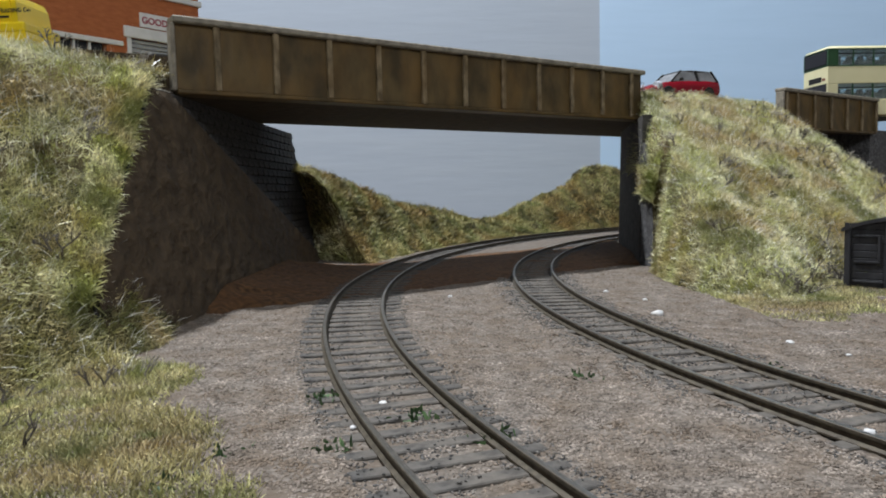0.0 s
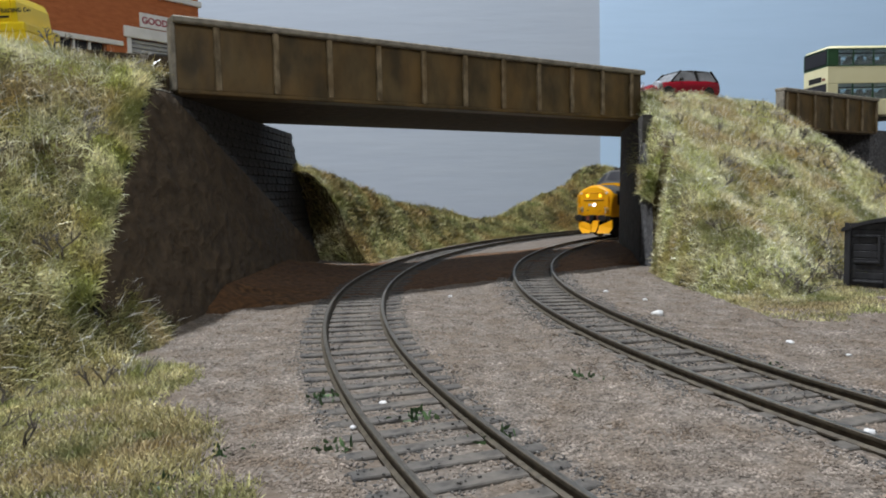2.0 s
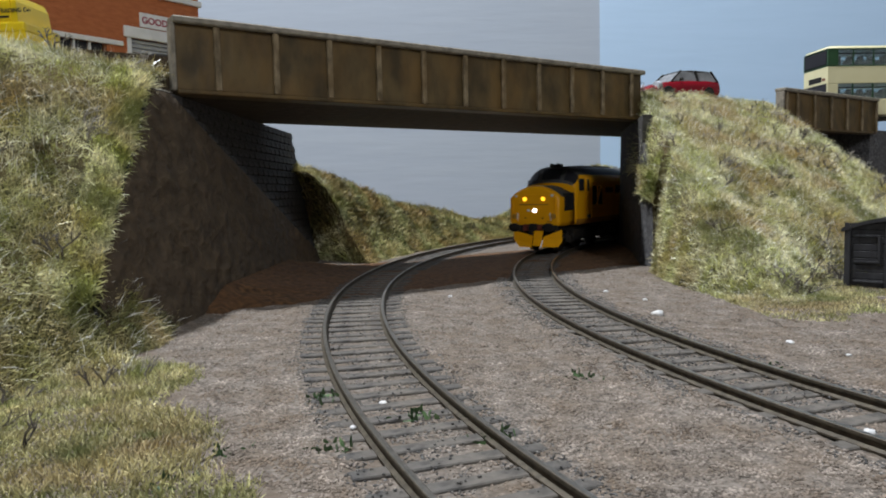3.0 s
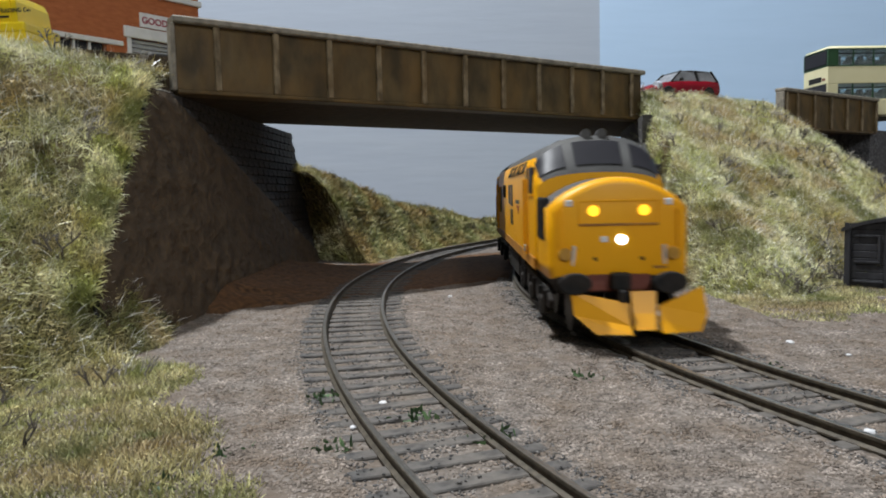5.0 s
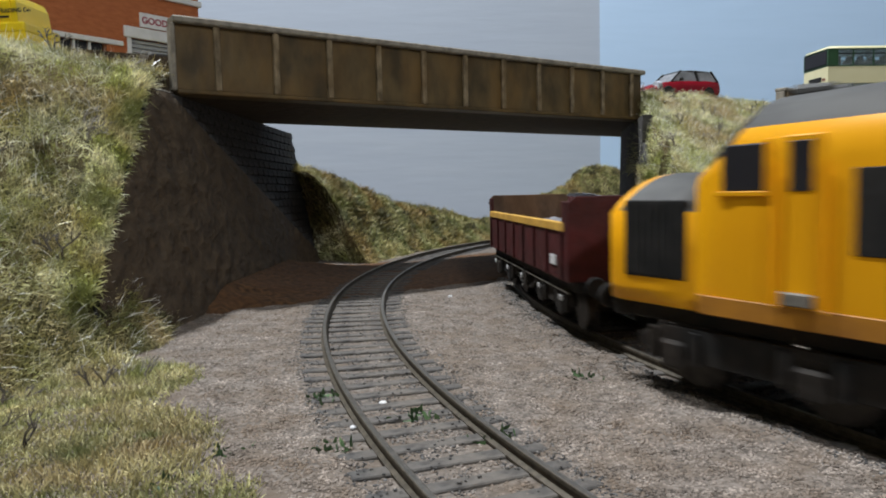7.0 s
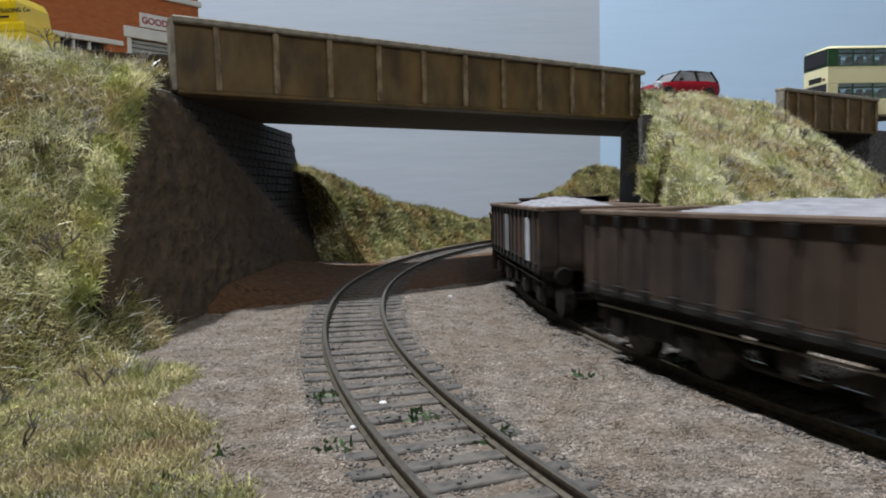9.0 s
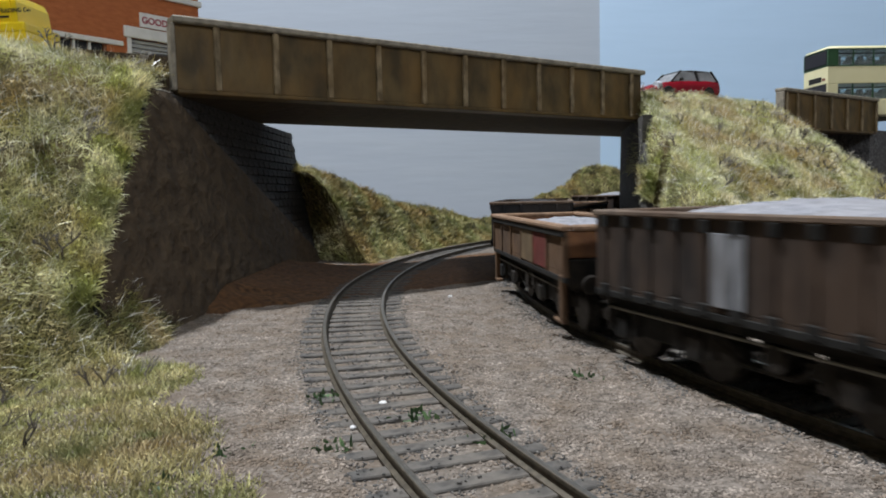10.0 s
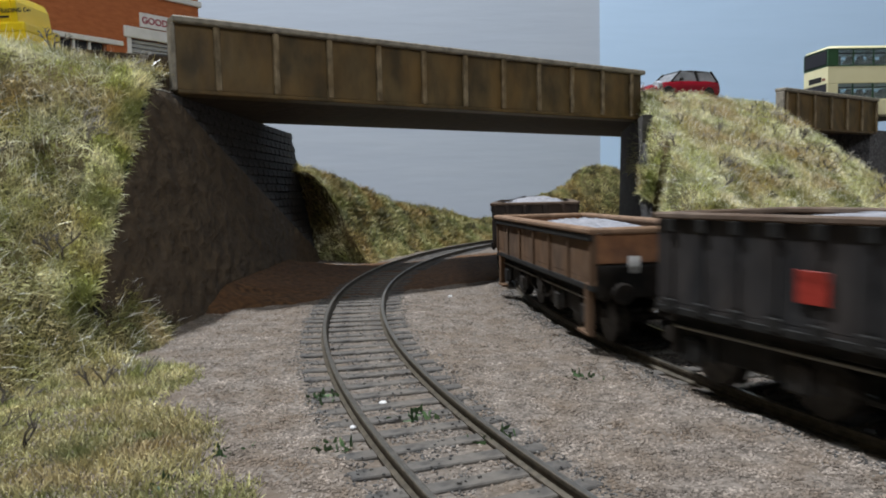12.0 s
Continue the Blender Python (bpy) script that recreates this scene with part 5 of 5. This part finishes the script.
def hut():
    thing = tagged(empty("wagon_hut", 166, 257.5, GROUND - 1.5, -42), "dark grounded van body used as a hut", "hut")
    W, D, H = 18.0, 34, 25.0
    part("body", box(-W, W, 0, D, 0, H, 0.3), HUT_DARK, thing)
    n = 20
    arc = [(-W - 1 + (2 * W + 2) * i / n, H - 0.6 + 4.4 * (1 - (2 * i / n - 1) ** 2)) for i in range(n + 1)]
    poly = arc + [(x, z - 1.4) for x, z in reversed(arc)]
    part("roof", slab(poly, -1.4, D + 1.4, lambda u, v, w: Vector((u, w, v))), HUT_DARK, thing, "dark curved roof")
    gable = [(-W, H - 0.5)] + [(x * W / (W + 1), z - 1.0) for x, z in arc] + [(W, H - 0.5)]
    part("gable", slab(gable, 0.05, 1.0, lambda u, v, w: Vector((u, w, v))), HUT_DARK, thing)
    for i in range(10):
        z = 1.4 + i * 2.65
        part("plank", box(-W + 2.1, W - 2.1, -0.35, 0.02, z - 1.2, z + 1.2, 0.12), HUT_DARK, thing)
    for x in (-W + 1, -3.7, W - 1):
        part("post", box(x - 1.0, x + 1.0, -1.1, 0.02, 0, H + 1.5, 0.2), HUT_DARK, thing)
    for x0, x1, z0, z1 in ((-14.6, -6.2, 21.2, 22.0), (-14.6, -6.2, 11.4, 12.2), (-7.0, -6.2, 12.2, 21.2), (-15.0, -4.0, 4.0, 4.8)):
        part("panel_trim", box(x0, x1, -0.9, -0.3, z0, z1, 0.1), HUT_DARK, thing)


red_car()
bus()
goods_building()
yellow_van()
hut()


# ---- grass, grit and small growth ----
def grass_on(name, height, xs, ys, count, keep, label, length, seed, mat=None, width=0.22, lean=1.1, fine=1.0):
    """Fibres scattered over the field height(x, y), where keep(x, y) allows."""
    rng = np.random.default_rng(seed)
    pts, nrm = [], []
    while len(pts) < count:
        x, y = rng.uniform(*xs), rng.uniform(*ys)
        if not keep(x, y, rng.random()):
            continue
        z = height(x, y)
        gx, gy = height(x + 1, y) - z, height(x, y + 1) - z
        n = Vector((-gx, -gy, 1)).normalized()
        pts.append((x, y, z - 0.3))
        nrm.append(n)
    return blades(name, pts, nrm, mat or GRASS, label, length, width, lean, rng=rng, fine=fine)


def left_surface(x, y):
    return max(left_ground(x, y), level(x, y) - 0.1 if x > -112 and y < 200 else -9)


def left_foot(y):
    return -80 + max(0, 196 - y) * 0.464


def keep_left(x, y, r):
    if y > 168:
        xt = wing_top(y)[0]
        return x < xt - 0.6 or (xt < x < -58 and mound(x, y) > GROUND - 1.0)
    if left_ground(x, y) > GROUND + 0.4:
        return True
    edge = left_foot(y) + 14 * bumps(x, y, 25, 4)
    return x < edge + 16 * r * r and r < 1.2 - max(0, (x - edge + 12)) / 30


def keep_bank(x, y, r):
    return keep_left(x, y, r) and left_ground(x, y) > level(x, y) - 0.2


def keep_right(x, y, r):
    rel = Vector((x, y, 0)) - CORNER
    n = rel.dot(FRONT)
    if n < -22 or x < bank_side(y) + 0.5 or rel.dot(ALONG) > 396:
        return False
    d = y - foot_y(x)
    return d > -14 - 8 * bumps(x, y, 20, 4) and (d > 0 or r < 0.5)


grass_on("grass", left_surface, (-235, -25), (60, 420), 200000, keep_bank, "dry straw and green grass fibres on the bank", (1.8, 4.8), 11, None, 0.085, fine=0.55)
grass_on("straw", left_surface, (-235, -25), (60, 300), 16000, keep_bank, "near-white straw fibres with the grass glints in their colour", (3.0, 7.5), 15, GLINT_STRAW, 0.07, fine=0.55)
grass_on("grass", right_bank, (95, 330), (226, 520), 170000, keep_right, "dry straw-coloured grass fibres on the bank", (1.8, 4.6), 12, None, 0.1)
grass_on("straw", right_bank, (95, 300), (226, 460), 17000, keep_right, "near-white straw fibres with the grass glints in their colour", (2.6, 6.0), 16, GLINT_STRAW, 0.08)


def side_grass():
    """Fibres hanging over the wing walls' edges."""
    rng = np.random.default_rng(17)
    pts, nrm = [], []
    for _ in range(6000):
        y = rng.uniform(285, 367)
        x = bank_side(y) + 5 * rng.random() ** 2
        pts.append((x, y, right_bank(x, y)))
        nrm.append((-0.4, -0.5, 0.6))
    for _ in range(700):
        y = rng.uniform(343, 368)
        z = rng.uniform(64, 80)
        pts.append((101.4 + 2 * rng.random(), y - 0.5, min(z, right_bank(103.5, y))))
        nrm.append((-0.4, -0.6, 0.3))
    for _ in range(7000):
        y = rng.uniform(172, 244)
        x, z = wing_top(y)
        back = 8 * rng.random() ** 1.5
        pts.append((x + 1.0 - back, y - 0.3 * back, z - 0.6 + 1.0 * rng.random() + 0.6 * back))
        nrm.append((0.5, -0.5, 0.3))
    for _ in range(18000):
        t, s = rng.random(), rng.random()
        q = Vector((-77, 433, -4)).lerp(Vector((-89, 433, 56)), min(1, s * 2)) if s < 0.5 else Vector((-89, 433, 56)).lerp(Vector((-150, 438, 56)), s * 2 - 1)
        r = q.lerp(Vector(far_bank(166.2, 22 + 90 * s)), t)
        pts.append(tuple(r))
        nrm.append((0.6, -0.4, 0.5))
    blades("grass", pts, nrm, GRASS, "straw grass fibres hanging over the wall edges", (2.0, 5.0), 0.15, 0.6, rng=rng)


side_grass()
grass_on("moss", left_surface, (-115, -25), (56, 200), 100000, keep_left, "short mossy grass on the flat ground", (0.9, 2.5), 19, MOSS, 0.12, 1.0)


def right_surface(x, y):
    return max(right_bank(x, y), level(x, y) - 0.1)


def keep_foot(x, y, r):
    d = foot_y(x) - y
    return 97 < x and -6 < d < 44 + 26 * bumps(x, y, 20, 3) and r < 1 - max(0, d) / 66


grass_on("moss", right_surface, (92, 200), (180, 300), 52000, keep_foot, "short olive moss and grass along the bank's foot", (0.6, 1.9), 23, MOSS, 0.14, 1.0)


def far_grass():
    rng = np.random.default_rng(13)
    pts, nrm = [], []
    for _ in range(80000):
        a, off = rng.uniform(110, 166), 24 + 75 * rng.random() ** 1.2
        p = Vector(far_bank(a, off))
        inward = Vector((TRACK_A[0] - p.x, TRACK_A[1] - p.y, 0)).normalized()
        pts.append(p - Vector((0, 0, 0.3)))
        nrm.append((inward * 0.6 + Vector((0, 0, 0.8))).normalized())
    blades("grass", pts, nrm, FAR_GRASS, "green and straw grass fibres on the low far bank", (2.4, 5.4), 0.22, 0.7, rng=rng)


far_grass()


def chips(name, P, size, mat, label, rng):
    oct_v = np.array([(1, 0, 0), (-1, 0, 0), (0, 1, 0), (0, -1, 0), (0, 0, 1), (0, 0, -1)], float)
    oct_f = np.array([(0, 2, 4), (2, 1, 4), (1, 3, 4), (3, 0, 4), (2, 0, 5), (1, 2, 5), (3, 1, 5), (0, 3, 5)])
    k = len(P)
    v = oct_v[None] * rng.uniform(0.6, 1.25, size=(k, 6, 3)) * size
    a = rng.uniform(0, 6.28, k)
    c, s = np.cos(a)[:, None], np.sin(a)[:, None]
    v = np.stack([v[..., 0] * c - v[..., 1] * s, v[..., 0] * s + v[..., 1] * c, v[..., 2] * 0.6], -1) + np.array(P)[:, None, :]
    f = (np.arange(k)[:, None, None] * 6 + oct_f[None]).reshape(-1, 3)
    tagged(raw(name, v.reshape(-1, 3), f, mat), label, "ballast", kind="stuff")


def track_chips():
    """Dark grey stone along the sleepers' ends and loose on the sleepers."""
    rng = np.random.default_rng(29)
    P = []
    while len(P) < 60000:
        track, a0, a1 = (TRACK_A, 150, 236) if rng.random() < 0.45 else (TRACK_B, 150, 222)
        # the chips between the rails also stand in for shade between the sleepers
        off = float(rng.choice((-1, 1)) * (13.5 + rng.normal() * 2.4)) if rng.random() < 0.55 else float(rng.uniform(-7.4, 7.4))
        x, y, _ = arc_point(track, rng.uniform(a0, a1), off)
        if abs(abs(off) - 8.8) < 1.4 or y > 470 or bumps(x, y, 11, 21) < -0.25:
            continue
        P.append((x, y, max(level(x, y), -2.0 if rng.random() < 0.14 and abs(off) < 15 else -9)))
    chips("track_ballast", P, rng.uniform(0.12, 0.42, size=(len(P), 1, 1)), DARK_GRIT, "dark grey ballast along the sleepers", rng)


def grit():
    """Loose chips over the trodden ground."""
    rng = np.random.default_rng(21)
    P = []
    while len(P) < 120000:
        y = 40 + 420 * rng.random() ** 1.8
        x = rng.uniform(-0.5, 0.75) * (y + 20)
        if x < -100 or (x > 108 and y > 330):
            continue
        if y < 200 and x < left_foot(y) + 14 * bumps(x, y, 25, 4) + 4 and rng.random() < 0.85:
            continue
        n = (Vector((x, y, 0)) - CORNER).dot(FRONT)
        if -90 < n < 22 + 7 * bumps(x, y, 9, 8) and rng.random() < 0.96:
            continue
        ra = abs(math.hypot(x - TRACK_A[0], y - TRACK_A[1]) - TRACK_A[2])
        rb = abs(math.hypot(x - TRACK_B[0], y - TRACK_B[1]) - TRACK_B[2])
        near = min(ra, rb)
        if near < 16 and rng.random() < 0.62 or abs(near - 8.8) < 1.6:
            continue
        P.append((x, y, level(x, y) - 0.02))
    size = rng.uniform(0.15, 0.5, size=(len(P), 1, 1)) * np.where(rng.random((len(P), 1, 1)) < 0.05, 1.5, 1)
    chips("ballast_chips", P, size, GRIT, "fine buff and grey stone chips", rng)



grit()
track_chips()


def twig(rng, size):
    """A dry branching sprig."""
    bm = bmesh.new()

    def grow(p, d, ln, r, depth):
        q = p + d * ln
        rod(p, q, r, 5, bm, r * 0.7)
        if depth:
            for _ in range(rng.choice((2, 2, 3))):
                nd = (d + Vector((rng.uniform(-1, 1), rng.uniform(-1, 1), rng.uniform(-0.5, 0.8))) * 0.9).normalized()
                grow(q, nd, ln * rng.uniform(0.55, 0.85), r * 0.68, depth - 1)
    for _ in range(3):
        grow(Vector((0, 0, -0.8)), Vector((rng.uniform(-1, 1), rng.uniform(-1, 1), 0.9)).normalized(), size * 0.42, 0.38, 3)
    return bm


TWIG = material("dry_twig", (0.045, 0.038, 0.03), (0.17, 0.145, 0.12), 0.9, grain=3, big=8, third=(0.24, 0.22, 0.2))
PALE_TWIG = material("pale_twig", (0.16, 0.14, 0.12), (0.42, 0.39, 0.35), 0.9, grain=3, big=8, third=(0.45, 0.43, 0.41))


def sprigs():
    rng = random.Random(8)
    kinds = []
    for i in range(4):
        kinds.append(tagged(part("dry_sprig", twig(rng, 8.5), PALE_TWIG if i == 1 else TWIG), "pale dry branching sprig in the grass" if i == 1 else "dark grey-brown branching sprig in the grass", "shrub", group="dry sprigs"))
    spots = []
    while len(spots) < 46:
        x, y = rng.uniform(104, 260), rng.uniform(246, 440)
        if keep_right(x, y, 0.3) and right_bank(x, y) > 0:
            spots.append((x, y, right_bank(x, y)))
    for _ in range(16):
        x = rng.uniform(118, 170)
        y = foot_y(x) + rng.uniform(-10, 6)
        spots.append((x, y, right_bank(x, y)))
    while len(spots) < 92:
        x, y = rng.uniform(-170, -60), rng.uniform(100, 262)
        if keep_left(x, y, 0.2):
            spots.append((x, y, left_ground(x, y)))
    for i, (x, y, z) in enumerate(spots):
        m = pose(x * MM, y * MM, z * MM, rng.uniform(-40, 40), rng.uniform(-40, 40), rng.uniform(0, 360))
        if i < 4:
            kinds[i].matrix_basis = m
        else:
            copy_thing(kinds[i % 4], m)
    # low green weeds between the tracks
    weed_mat = material("weed", (0.03, 0.07, 0.025), (0.09, 0.15, 0.06), 0.7, grain=2, island=0.4)
    for x, y in ((29, 146), (-24, 136), (-5, 124), (-18, 108), (-34, 107), (-38, 96), (8, 112), (70, 150)):
        pts = [(rng.gauss(0, 1.6), rng.gauss(0, 1.6), 0) for _ in range(34)]
        ob = blades("weed", pts, [(0, 0, 1)] * len(pts), weed_mat, "small dark green weed in the ballast", (0.9, 2.2), 0.4, 0.9)
        ob["kind"], ob["category"], ob["group"] = "", "weed", "weeds in the ballast"
        ob.matrix_basis = pose(x * MM, y * MM, (GROUND + 0.2) * MM)


sprigs()


BUSH_DARK = material("bush_leaf", (0.06, 0.065, 0.03), (0.17, 0.155, 0.07), 0.8, grain=3, big=8, third=(0.14, 0.085, 0.04), bump=0, island=0.5)


def bush(rng, radius):
    """A low clump: short stems and many small leaf slips in an uneven crown."""
    bm = bmesh.new()
    for _ in range(5):
        d = Vector((rng.uniform(-1, 1), rng.uniform(-1, 1), rng.uniform(0.4, 1))).normalized()
        rod((0, 0, -1), d * radius * 0.8, 0.25, 5, bm, 0.12)
    n = int(260 * radius / 5)
    for _ in range(n):
        d = Vector((rng.gauss(0, 1), rng.gauss(0, 1), abs(rng.gauss(0, 0.8)))).normalized()
        r = radius * (0.45 + 0.55 * rng.random()) * (0.75 + 0.5 * noise.noise(d * 2.3 + Vector((radius, 0, 0))))
        p = d * r
        u = Vector((rng.gauss(0, 1), rng.gauss(0, 1), rng.gauss(0, 1))).normalized() * rng.uniform(0.35, 0.8)
        w = u.cross(Vector((rng.gauss(0, 1), rng.gauss(0, 1), rng.gauss(0, 1)))).normalized() * rng.uniform(0.2, 0.45)
        bm.faces.new([bm.verts.new(p + q) for q in (-u, w, u, -w)])
    return bm


def bushes():
    rng = random.Random(31)
    protos = [tagged(part("low_bush", bush(rng, r), BUSH_DARK), "low dark green-brown bush in the grass", "bush", group="low bushes") for r in (4.0, 5.5, 7.0)]
    spots = []
    for _ in range(34):
        a, off = rng.uniform(116, 165), rng.uniform(30, 74)
        spots.append((far_bank(a, off), rng.choice((0, 1, 1, 2))))
    for a, off in ((122, 70), (120, 66), (123.5, 60), (118, 72), (125, 66), (121, 56)):
        spots.append((far_bank(a, off), 2))
    for x, y, k in ((-128, 205, 0), (-122, 190, 0), (-131, 196, 1), (-112, 200, 0), (-118, 168, 0), (-104, 150, 0), (-88, 140, 0), (-86, 178, 0), (-83, 206, 0)):
        spots.append(((x, y, left_ground(x, y)), k))
    for x, y, k in ((122, 250, 0), (128, 256, 0), (134, 258, 0), (141, 270, 1), (146, 276, 0), (150, 268, 0), (158, 300, 0), (128, 300, 0), (152, 330, 0), (170, 350, 0), (138, 346, 0), (186, 372, 0)):
        spots.append(((x, y, right_bank(x, y)), k))
    while len(spots) < 100:
        x, y = rng.uniform(104, 250), rng.uniform(255, 440)
        if keep_right(x, y, 0.3) and right_bank(x, y) > 4:
            spots.append(((x, y, right_bank(x, y) - 2.2), 0))
    while len(spots) < 128:
        x, y = rng.uniform(-165, -70), rng.uniform(110, 262)
        if keep_bank(x, y, 0.2):
            spots.append(((x, y, left_ground(x, y) - 2.2), 0))
    used = set()
    for p, k in spots:
        m = pose(p[0] * MM, p[1] * MM, p[2] * MM, 0, 0, rng.uniform(0, 360))
        if k not in used:
            used.add(k)
            protos[k].matrix_basis = m
        else:
            copy_thing(protos[k], m)


bushes()


def pebbles():
    rng = random.Random(77)
    stone = material("white_pebble", (0.55, 0.55, 0.56), (0.8, 0.8, 0.82), 0.6, grain=2, big=4, third=(0.5, 0.47, 0.42))
    for x, y, r in ((65.6, 217, 1.9), (67, 110, 0.9), (85, 173, 1.0), (63, 159, 0.8), (-12, 132, 0.8), (2.3, 266, 0.9), (3.4, 121, 0.7), (62, 270, 1.0), (70, 246, 0.9), (-16, 118, 0.6), (92, 160, 0.6)):
        bm = bmesh.new()
        bmesh.ops.create_icosphere(bm, subdivisions=2, radius=r)
        for v in bm.verts:
            v.co *= 1 + 0.35 * noise.noise(v.co * 1.1 + Vector((x, y, 0)))
            v.co.z *= 0.55
        ob = tagged(part("pebble", bm, stone, smooth=True), "small white chip lying on the ballast", "pebble", group="white chips")
        ob.matrix_basis = pose(x * MM, y * MM, (level(x, y) + 0.3 * r) * MM, 0, 0, rng.uniform(0, 360))


pebbles()
motions()
